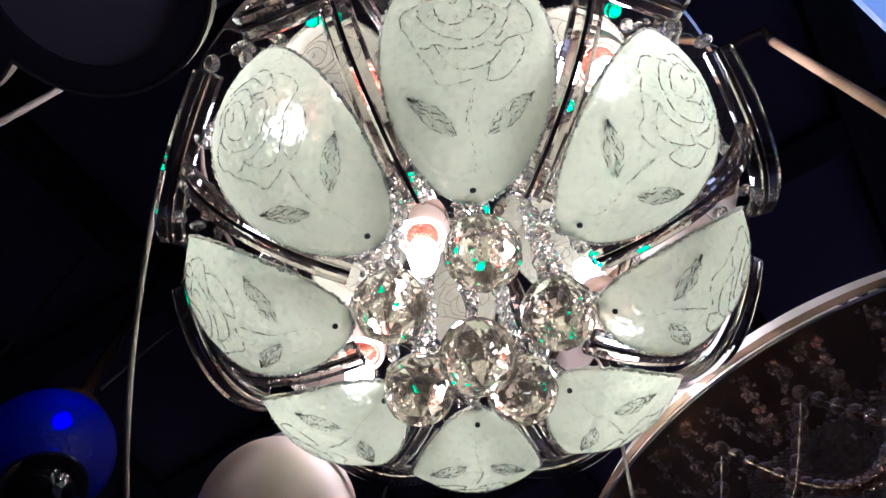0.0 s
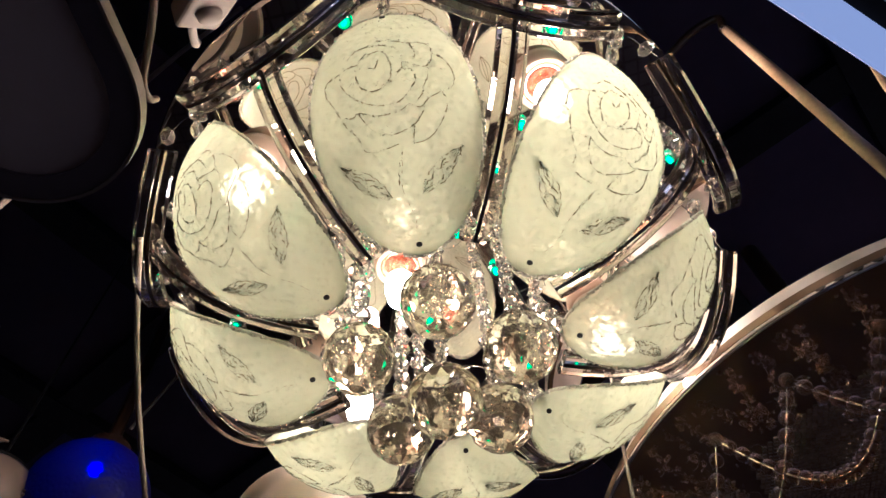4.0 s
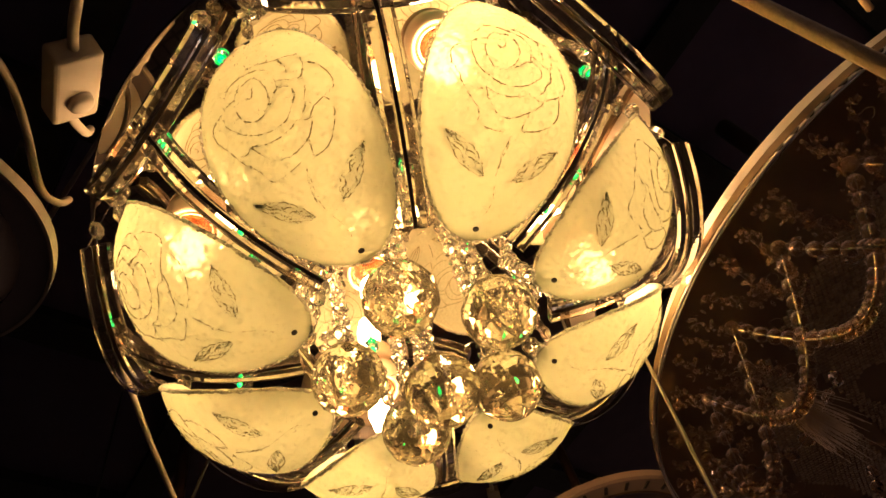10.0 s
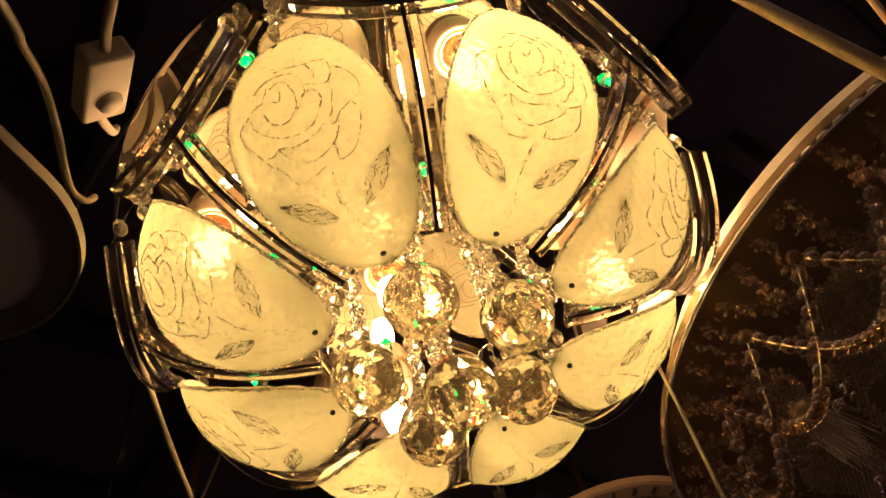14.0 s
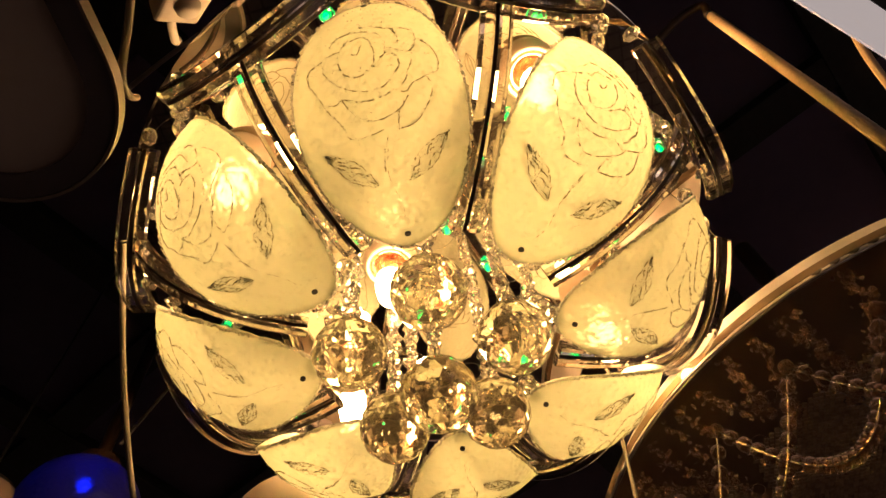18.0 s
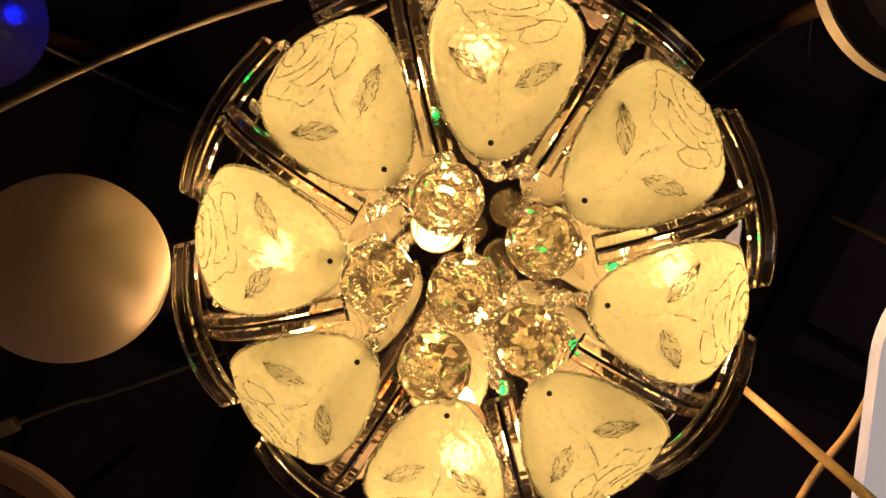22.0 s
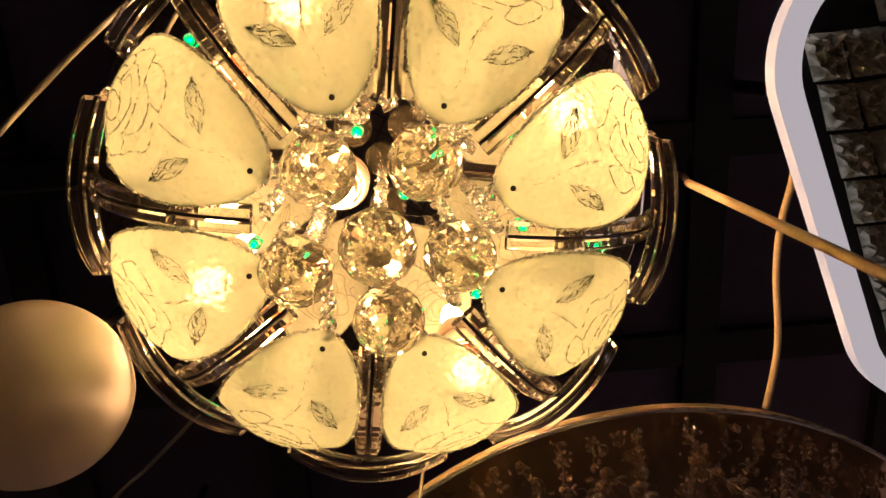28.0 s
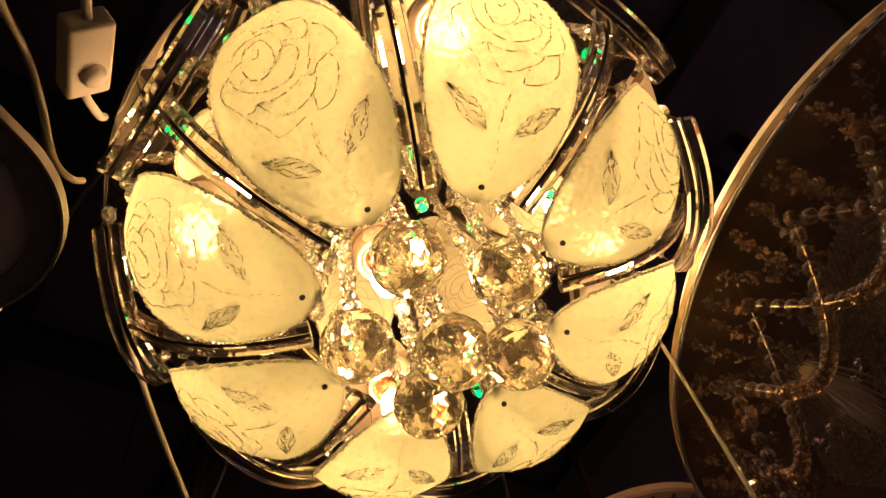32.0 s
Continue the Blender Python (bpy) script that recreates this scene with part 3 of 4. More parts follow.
def strand(x, y, z0, z1, rng, step=0.0125, name="bead_strand"):
    """Octagonal crystals wired one above another, from z0 down to z1."""
    b = bmesh.new()
    tube(b, vecs((0, 0, z0), (0.0004, 0, (z0 + z1) / 2), (0, 0, z1)), 0.0004, 5)
    st = part(name, b, STEEL, lamp, "wired strand of octagonal crystal beads", Matrix.Translation((x, y, 0)))
    n = int((z0 - z1) / step)
    for k in range(n):
        part("crystal_bead", OCT, None, st, at=Matrix.Translation((rng.uniform(-1, 1) * 0.001, rng.uniform(-1, 1) * 0.001, z0 - step * (k + 0.5))) @ turn_z(rng.uniform(0, 180)) @ Matrix.Rotation(rng.uniform(-0.5, 0.5), 4, "X"))


def link(p, q, rng, n):
    """A short chain of crystals between two points."""
    b = bmesh.new()
    p, q = Vector(p), Vector(q)
    mid = (p + q) / 2 - Vector((0, 0, 0.004))
    line = spline([p, mid, q], 6)
    tube(b, line, 0.0005, 5)
    st = part("crystal_link", b, STEEL, lamp, "wired link of crystal beads")
    for k in range(n):
        c = line[int((k + 0.5) / n * (len(line) - 1))]
        part("crystal_bead", OCT, None, st, at=Matrix.Translation(c) @ turn_z(rng.uniform(0, 180)) @ Matrix.Rotation(rng.uniform(-1.2, 1.2), 4, "X"))


def polar(r, deg, z):
    return (r * math.cos(radians(deg)), r * math.sin(radians(deg)), z)


rng = random.Random(11)
BALLS = [(0.057, 0.026, -0.186), (0.044, -0.045, -0.190), (0.002, 0.001, -0.217), (-0.007, 0.060, -0.184), (-0.056, 0.011, -0.189), (-0.030, -0.053, -0.189)]
ball_me = mesh_of(facet_ball(0.0265, 16), BALL)
for k, (x, y, z) in enumerate(BALLS):
    part("crystal_ball", ball_me, None, lamp, "large faceted clear crystal ball", Matrix.Translation((x, y, z)) @ turn_z(37 * k) @ Matrix.Rotation(0.06 * (k % 3 - 1), 4, "X"))
    strand(x, y, -0.002, z + 0.027, rng)
for i in range(8):
    a = ARMS_AT + 45 * i
    x, y, _ = polar(0.088, a, 0)
    strand(x, y, -0.002, -0.150, rng, 0.0115)
    x, y, _ = polar(0.226, a + 4, 0)
    strand(x, y, -0.002, -0.066, rng, 0.0125)
    # short links from the plate down to both ends of the arched bar, and to each petal's top hole
    for end in (-16.6, 16.6):
        link(polar(0.245, a + end, -0.001), polar(0.2485, a + end, -0.058), rng, 1)
    link(polar(0.226, PETALS_AT + 45 * i, -0.055), polar(0.240, PETALS_AT + 45 * i + 2, -0.004), rng, 3)
    # small crystals near the inner tip of each petal
    link(polar(0.092, PETALS_AT + 45 * i, -0.163), polar(0.075, PETALS_AT + 45 * i + 10, -0.10), rng, 5)

# fine springy wires round the middle
for i in range(12):
    a, r = rng.uniform(0, 360), rng.uniform(0.045, 0.085)
    c = Vector(polar(r, a, rng.uniform(-0.15, -0.09)))
    w = bmesh.new()
    line = [c + Vector((0.012 * math.cos(t * 0.5), 0.004 * t * 0.35, 0.012 * math.sin(t * 0.5) - 0.002 * t)) for t in range(15)]
    tube(w, line, 0.0003, 4)
    part("wire_loop", w, STEEL, lamp, "fine springy fixing wire", smooth=True)

# ---- sockets and lit bulbs ----
sb = bmesh.new()
lathe(sb, [(0.0, -0.001), (0.024, -0.001), (0.025, -0.012), (0.0225, -0.024), (0.020, -0.026), (0.019, -0.022)], 36)
socket_me = mesh_of(sb, CERAMIC, True)
sb = bmesh.new()
lathe(sb, [(0.019, -0.022), (0.017, -0.026), (0.013, -0.016), (0.009, -0.013), (0.0, -0.012)], 36)
cup_me = mesh_of(sb, COPPER, True)
sb = bmesh.new()
lathe(sb, [(0.0, -0.013), (0.0058, -0.013), (0.0058, -0.034), (0.0, -0.034)], 16)
neck_me = mesh_of(sb, COPPER, True)
sb = bmesh.new()
lathe(sb, [(0.0, -0.035), (0.0065, -0.0355), (0.0125, -0.045), (0.0136, -0.058), (0.0105, -0.074), (0.005, -0.081), (0.0, -0.083)], 14)
bulb_me = mesh_of(sb, None, True)
# the bulbs are of different age and strength
for rho, az, share in ((0.178, 131.5, 1.25), (0.184, 220.5, 1.2), (0.172, 309.0, 0.85), (0.176, 41.0, 0.62), (0.038, -15.0, 1.1)):
    s = part("bulb_socket", socket_me, None, lamp, "white ceramic bulb socket with a copper reflector", Matrix.Translation(polar(rho, az, 0)))
    part("copper_cup", cup_me, None, s, "copper reflector cup")
    part("bulb_base", neck_me, None, s, "coppery bulb base")
    me = bulb_me.copy()
    me.materials[0] = glow("lit_bulb", WARM, BULB * share)
    part("bulb", me, None, s, "lit warm halogen bulb")

# ---- small green diodes on the mirror plate ----
db = bmesh.new()
lathe(db, [(0.0, -0.0125), (0.0016, -0.012), (0.0024, -0.010), (0.0025, -0.004), (0.0, -0.004)], 14)
dome_me = mesh_of(db, GREEN, True)
db = bmesh.new()
lathe(db, [(0.0, -0.0005), (0.0062, -0.0005), (0.0062, -0.004), (0.0052, -0.006), (0.0030, -0.005), (0.0, -0.005)], 20)
seat_me = mesh_of(db, glass("green_tinted_lens", (0.55, 0.95, 0.75), 0.1), True)
for rho, az in ((0.058, 42), (0.021, 170), (0.067, -137), (0.067, 129), (0.136, 135), (0.139, 171), (0.140, -155), (0.144, -119.5), (0.134, -48), (0.131, 23), (0.214, 82.5), (0.222, 171), (0.217, 128), (0.213, 59.5), (0.213, 14), (0.220, -13), (0.219, -78)):
    d = part("diode_lens", seat_me, None, lamp, "small round green indicator diode", Matrix.Translation(polar(rho, az, 0)))
    part("diode", dome_me, None, d)


# ---- opal globe lamp ----
def globe():
    g = thing("globe_lamp", (0.2015, -0.2595, 2.4637), "unlit opal white glass globe lamp hanging beside the flower lamp", "globe lamp")
    b = bmesh.new()
    bmesh.ops.create_uvsphere(b, u_segments=64, v_segments=40, radius=0.0776)
    part("globe", b, OPAL, g, smooth=True)
    b = bmesh.new()
    lathe(b, [(0, 0.072), (0.03, 0.072), (0.032, 0.085), (0.012, 0.098), (0.006, 0.11), (0.006, 0.53), (0, 0.53)], 32)
    part("holder", b, RIMDARK, g, "dark holder and stem", smooth=True)


globe()


# ---- large round crystal lamp with bead garlands ----
def round_lamp():
    c = Vector((-0.480, -0.409, 2.470))
    g = thing("crystal_pan_lamp", c, "large round unlit lamp with cream rim and bead garlands", "ceiling lamp")
    R = 0.390
    # rim wall leaning inwards, with a row of small round holes above its lower edge
    b = bmesh.new()
    lathe(b, [(R - 0.002, -0.009), (R, -0.009), (0.3635, 0.041), (0.3615, 0.041), (R - 0.002, -0.009)], 240)
    part("rim", b, WHITE, g, "cream enamelled rim with small round holes", smooth=True).data.set_sharp_from_angle(angle=radians(30))
    h = bmesh.new()
    bmesh.ops.create_cone(h, cap_ends=True, segments=16, radius1=0.0044, radius2=0.0044, depth=0.0012)
    me = mesh_of(h, HOLE)
    slope = math.atan2(0.0265, 0.050)
    for i in range(15):
        part("hole", me, None, g, at=turn_z(64 + 2.4 * i) @ Matrix.Translation((R - 0.0019, 0, -0.0055)) @ Matrix.Rotation(math.pi / 2 - slope, 4, "Y"))
    b = bmesh.new()
    lathe(b, [(R - 0.0025, -0.004), (R - 0.0025, -0.0092), (R - 0.0033, -0.0098), (R - 0.0042, -0.0092), (R - 0.0042, -0.004), (R - 0.0025, -0.004)], 180)
    part("lip", b, CHROME, g, "thin polished lip", smooth=True)
    b = bmesh.new()
    lathe(b, [(0, -0.003), (R - 0.0025, -0.003), (R - 0.0025, 0.005), (0, 0.005)], 120)
    part("mirror_pan", b, PANMIRROR, g, "dim brown mirror pan")
    # brown mosaic on the pan, left out in patches and along one dark strip
    rng = random.Random(21)
    size, verts, faces = 0.0050, [], []
    for i in range(-54, 55):
        for j in range(-54, 55):
            x, y = i * size, j * size
            w = noise.noise_vector(Vector((x * 9, y * 9, 0.3))) * 0.006
            x, y = x + w.x, y + w.y
            q = noise.noise(Vector((x * 11, y * 11, 4.0)))
            strip = abs((x - 0.195) * 0.95 - (y - 0.023) * 0.31) < 0.011 and x < 0.235
            if math.hypot(x, y) > 0.268 + 0.02 * q or q > 0.42 or strip:
                continue
            a, k, z = rng.uniform(-0.12, 0.12), len(verts), -0.0047 - rng.uniform(0, 0.0005)
            for r, zz in ((size * 0.45, -0.0029), (size * 0.41, z)):
                for sx, sy in ((-1, -1), (1, -1), (1, 1), (-1, 1)):
                    u, v = sx * r * rng.uniform(0.9, 1.0), sy * r * rng.uniform(0.9, 1.0)
                    verts.append((x + u * math.cos(a) - v * math.sin(a), y + u * math.sin(a) + v * math.cos(a), zz))
            faces += [(k + 4, k + 7, k + 6, k + 5)] + [(k + e, k + (e + 1) % 4 + 4, k + e + 4) for e in range(4)] + [(k + e, k + (e + 1) % 4, k + (e + 1) % 4 + 4) for e in range(4)]
    me = bpy.data.meshes.new("m")
    me.from_pydata(verts, [], faces)
    me.materials.append(MOSAIC)
    tagged(part("mosaic_tiles", me, None, g, "small brown glass mosaic tiles"), kind="stuff")
    b = bmesh.new()
    lathe(b, [(0, 0.005), (0.1, 0.005), (0.1, 0.07), (0.015, 0.08), (0.015, 0.53), (0, 0.53)], 32)
    part("mounting_stem", b, DARK, g)
    # two rows of bead swags on the inner crown
    rng = random.Random(5)
    bead = mesh_of(bead_mesh(0.0068, 12, 8), SMOKE, True)
    # each swag spans two of the 26 hooks and crosses its neighbours
    rr, m = 0.347, 26
    step = 2 * math.pi / m
    for i in range(m):
        a0 = radians(39.6) + step * i
        deg = math.degrees(a0 + step) % 360
        near = 5 < deg < 90
        cnt = 24
        pts = []
        for k in range(cnt):
            u = k / (cnt - 1)
            q = 2 * u - 1
            a = a0 + step * (1 + 0.88 * q + 0.12 * q ** 3)
            rad = rr + 0.004 * math.sin(3 * i) * (1 - q * q)
            pts.append(Vector((rad * math.cos(a), rad * math.sin(a), -0.032 - (0.100 + 0.006 * math.sin(5 * i)) * (1 - q * q))))
        b = bmesh.new()
        tube(b, pts, 0.0006, 5)
        if not near:
            for p in pts:
                bmesh.ops.create_icosphere(b, subdivisions=1, radius=0.0062, matrix=Matrix.Translation(p))
        ga = part("bead_garland", b, STEEL if near else SMOKE, g, "swag of clear round glass beads")
        if near:
            for p in pts:
                part("bead", bead, None, ga, at=Matrix.Translation(p))
    # strings of crystals running in over the pan
    o = mesh_of(octagon(0.009, 0.005), SMOKE)
    for i in range(7):
        a = 2 * math.pi * i / 7 + rng.uniform(-0.05, 0.05)
        r0, r1 = 0.33, rng.uniform(0.10, 0.22)
        b = bmesh.new()
        p0, p1 = Vector((r0 * math.cos(a), r0 * math.sin(a), -0.02)), Vector((r1 * math.cos(a + 0.3), r1 * math.sin(a + 0.3), rng.uniform(-0.05, 0.0)))
        line = spline([p0, (p0 + p1) / 2 + Vector((0, 0, -0.03)), p1], 8)
        tube(b, line, 0.0005, 4)
        s = part("crystal_string", b, STEEL, g, "string of cut crystals")
        for k in range(1, len(line) - 1, 2):
            part("cut_crystal", o, None, s, at=Matrix.Translation(line[k]) @ turn_z(rng.uniform(0, 180)) @ Matrix.Rotation(rng.uniform(-1, 1), 4, "X"))
    # short strings of small brown chips hanging in from the rim, with fine wire curls
    for i in range(84):
        a = 2 * math.pi * (i + rng.uniform(-0.4, 0.4)) / 84
        r1, lean = rng.uniform(0.27, 0.33), rng.uniform(-0.13, 0.13)
        b = bmesh.new()
        p0, p1 = Vector((0.372 * math.cos(a), 0.372 * math.sin(a), -0.010)), Vector((r1 * math.cos(a + lean), r1 * math.sin(a + lean), rng.uniform(-0.040, -0.012)))
        line = spline([p0, (p0 + p1) / 2 - Vector((0, 0, 0.012)), p1], 10)
        tube(b, line, 0.0004, 4)
        for p in line:
            for k in range(3):
                q = p + Vector((rng.gauss(0, 1), rng.gauss(0, 1), rng.gauss(0, 1))) * 0.0036
                turn = Matrix.Rotation(rng.uniform(0, 3), 4, Vector((rng.uniform(-1, 1), rng.uniform(-1, 1), 0.5)).normalized())
                bmesh.ops.create_icosphere(b, subdivisions=1, radius=rng.uniform(0.0018, 0.0042), matrix=Matrix.Translation(q) @ turn @ Matrix.Diagonal((1, 0.7, 0.45, 1)))
        for k in range(2):
            c = line[rng.randrange(len(line))] + Vector((rng.gauss(0, 0.008), rng.gauss(0, 0.008), -0.004))
            w = rng.uniform(0.003, 0.007)
            tube(b, [c + Vector((w * math.cos(t * 0.5), w * math.sin(t * 0.5), -0.0006 * t)) for t in range(11)], 0.0003, 3)
        part("chip_string", b, CHIP, g, "short string of small brown crystal chips")
    # bunch of fine fibres
    b = bmesh.new()
    for k in range(130):
        f = Vector((rng.gauss(0, 1), rng.gauss(0, 1), rng.gauss(0, 1)))
        p = Vector((0.268, 0.191, -0.098)) + f * 0.003
        d = Vector((-0.050, -0.125, 0.008)) * rng.uniform(0.55, 1.05) + f * 0.006
        tube(b, [p, p + d * 0.5 + f * 0.001 + Vector((0, 0, -0.003)), p + d], 0.00042, 3)
    part("fibre_tuft", b, FIBRE, g, "tuft of fine clear fibres")


PANMIRROR = dim_mirror("dim_brown_mirror", (0.44, 0.31, 0.19))
MOSAIC = islands("brown_glass_mosaic", (0.36, 0.255, 0.14), (0.55, 0.40, 0.24))
CHIP = hazy("brown_crystal_chip", 0.13, 0.03, 1.45, (0.72, 0.48, 0.32), (0.85, 0.66, 0.48))
FIBRE = paint("tan_glass_fibre", (0.85, 0.62, 0.42), 0.2, 0.3, 0.3, 100)
round_lamp()


# ---- white framed lamp with crystal squares ----
def rounded(w, h, r, k=10):
    out = []
    for cx, cy, a0 in ((w - r, r, -90), (w - r, h - r, 0), (r, h - r, 90), (r, r, 180)):
        for i in range(k + 1):
            a = radians(a0 + 90 * i / k)
            out.append((cx + r * math.cos(a), cy + r * math.sin(a)))
    return out


def frame_band(outer, inner, z0, z1):
    b = bmesh.new()
    rings = [[b.verts.new((x, y, z)) for x, y in loop] for loop, z in ((outer, z0), (outer, z1), (inner, z1), (inner, z0))]
    n = len(outer)
    for p, q in zip(rings, rings[1:] + rings[:1]):
        for i in range(n):
            b.faces.new((p[i], p[(i + 1) % n], q[(i + 1) % n], q[i]))
    return b


def shift(loop, d):
    """A loop drawn in by d towards its middle along its normals."""
    n, out = len(loop), []
    for i in range(n):
        (ax, ay), (bx, by) = loop[i - 1], loop[(i + 1) % n]
        tx, ty = bx - ax, by - ay
        q = math.hypot(tx, ty) or 1
        out.append((loop[i][0] - ty / q * d, loop[i][1] + tx / q * d))
    return out


def framed_lamp():
    # local x runs along the edge next to the flower lamp
    g = thing("framed_crystal_lamp", Matrix.Translation((-0.167, 0.265, 2.43)) @ turn_z(220.5), "rounded square lamp with white frame and crystal squares", "ceiling lamp")
    W, H = 0.41, 0.43
    mir = Matrix.Diagonal((1, -1, 1, 1))
    outer = rounded(W, H, 0.095, 14)
    b = frame_band(outer, shift(outer, 0.021), 0.0, 0.014)
    b.transform(mir)
    part("frame", b, GLOW_WHITE, g, "white acrylic frame with a weak glow added")
    b = bmesh.new()
    vs = [b.verts.new((x, y, 0.008)) for x, y in shift(outer, 0.0215)]
    top = [b.verts.new((x, y, 0.0135)) for x, y in shift(outer, 0.0215)]
    b.faces.new(vs)
    b.faces.new(top)
    for i in range(len(vs)):
        b.faces.new((vs[i], vs[(i + 1) % len(vs)], top[(i + 1) % len(vs)], top[i]))
    b.transform(mir)
    part("back_panel", b, BACK, g, "black back panel")
    rng = random.Random(8)
    cw, ch, row = 0.041, 0.031, Vector((math.cos(radians(-72)), math.sin(radians(-72)), 0))
    for i in range(-3, 10):
        for j in range(13):
            p = Vector((0.075 + i * cw, -0.048, 0)) + row * (j * ch)
            if 0.052 < p.x < W - 0.052 and -H + 0.055 < p.y < -0.045:
                part("crystal_square", CELLS[rng.randrange(4)], None, g, at=Matrix.Translation(p + Vector((0, 0, 0.008))) @ turn_z(rng.uniform(-4, 4) + 180 * rng.randrange(2)))
    b = bmesh.new()
    lathe(b, [(0, 0.0136), (0.06, 0.0136), (0.06, 0.05), (0.01, 0.06), (0.01, 0.57), (0, 0.57)], 24, Matrix.Translation((W / 2, -H / 2, 0)))
    part("mounting_stem", b, DARK, g)


def crystal_cell(seed):
    """A chunky crystal, sheared like the rows it sits in, its face broken into many facets."""
    rng = random.Random(seed)
    b = bmesh.new()
    nx, ny, w, h = 11, 9, 0.0375, 0.0275
    vs = []
    for i in range(nx + 1):
        col = []
        for j in range(ny + 1):
            edge = i in (0, nx) or j in (0, ny)
            y = h * (j / ny - 0.5)
            k = 0 if edge else 0.0013
            col.append(b.verts.new((w * (i / nx - 0.5) - 0.32 * y + rng.uniform(-k, k), y + rng.uniform(-k, k), -0.002 if edge else -0.005 - 0.006 * rng.random() ** 2 - 0.004 * math.sin(i * 1.7 + seed) * math.sin(j * 1.3 + seed))))
        vs.append(col)
    for i in range(nx):
        for j in range(ny):
            q = (vs[i][j], vs[i + 1][j], vs[i + 1][j + 1], vs[i][j + 1])
            if rng.random() < 0.5:
                b.faces.new((q[0], q[1], q[2]))
                b.faces.new((q[0], q[2], q[3]))
            else:
                b.faces.new((q[0], q[1], q[3]))
                b.faces.new((q[1], q[2], q[3]))
    rim = [e for e in b.edges if e.is_boundary]
    up = bmesh.ops.extrude_edge_only(b, edges=rim)
    bmesh.ops.translate(b, vec=(0, 0, 0.0018), verts=[v for v in up["geom"] if isinstance(v, bmesh.types.BMVert)])
    return b


CRYSTAL_CUT = paint("silvered_cut_crystal", (0.72, 0.70, 0.52), 0.08, 0.12, 0.5, 150, 0.0, spec=1.0)
BACK = paint("black_back_panel", (0.008, 0.008, 0.008), 0.4)
CELLS = [mesh_of(crystal_cell(s), CRYSTAL_CUT) for s in (1, 2, 3, 4)]
framed_lamp()


# ---- scalloped lamp ----
TWIN = 0.056


def twin(r, high=0.20, k=18):
    """Outline of two upright round-ended lobes side by side, from the lower valley round to the left."""
    q = math.acos(min(1, TWIN / r))
    out = []
    for sx, y, a0, a1 in ((1, 0, math.pi + q, 2 * math.pi), (1, high, 0, math.pi - q), (-1, high, q, math.pi), (-1, 0, math.pi, 2 * math.pi - q)):
        for i in range(k + 1):
            a = a0 + (a1 - a0) * i / k
            out.append((sx * TWIN + r * math.cos(a), y + r * math.sin(a)))
    return out


def twin_lamp():
    g = thing("scalloped_lamp", (0.268, 0.248, 2.418), "unlit scalloped lamp with dark rim and grey diffuser", "ceiling lamp")
    outer, lip, inner = twin(0.0745), twin(0.0725), twin(0.0560)
    part("side_band", frame_band(outer, lip, 0.0, 0.012), CABLE, g, "pale side band")
    part("rim", frame_band(twin(0.0722), inner, 0.001, 0.0115), RIMDARK, g, "dark grey rim")
    b = bmesh.new()
    b.faces.new([b.verts.new((x, y, 0.005)) for x, y in inner])
    q = bmesh.ops.extrude_face_region(b, geom=list(b.faces))
    bmesh.ops.translate(b, vec=(0, 0, 0.006), verts=[v for v in q["geom"] if isinstance(v, bmesh.types.BMVert)])
    part("diffuser", b, PANEL, g, "flat grey diffuser")
    b = bmesh.new()
    lathe(b, [(0, 0.012), (0.05, 0.012), (0.05, 0.05), (0.01, 0.055), (0.01, 0.582), (0, 0.582)], 24, Matrix.Translation((0, 0.1, 0)))
    part("mounting_stem", b, DARK, g)


twin_lamp()


# ---- round lamp with a brass-lit band ----
def ring_lamp(name, at, r, wide, side, rim, face, label):
    g = thing(name, at, label, "ceiling lamp")
    b = bmesh.new()
    lathe(b, [(r, -0.004), (r, 0.010), (r - 0.002, 0.010), (r - 0.002, -0.004), (r, -0.004)], 120)
    part("side_band", b, side, g)
    b = bmesh.new()
    lathe(b, [(r - 0.0025, -0.003), (r - 0.0025, 0.008), (r - wide, 0.008), (r - wide, -0.003), (r - 0.0025, -0.003)], 120)
    part("rim", b, rim, g)
    b = bmesh.new()
    lathe(b, [(0, 0.002), (r - wide - 0.0005, 0.002), (r - wide - 0.0005, 0.008), (0, 0.008)], 96)
    part("diffuser", b, face, g)
    b = bmesh.new()
    lathe(b, [(0, 0.0085), (0.04, 0.0085), (0.04, 0.03), (0.008, 0.04), (0.008, 3.0 - at[2]), (0, 3.0 - at[2])], 24)
    part("mounting_stem", b, DARK, g)
    return g


ring_lamp("round_lamp", (-0.0218, 0.3869, 2.400), 0.089, 0.022, WHITE, RIMDARK, PANEL, "small round unlit lamp with pale band and grey diffuser")


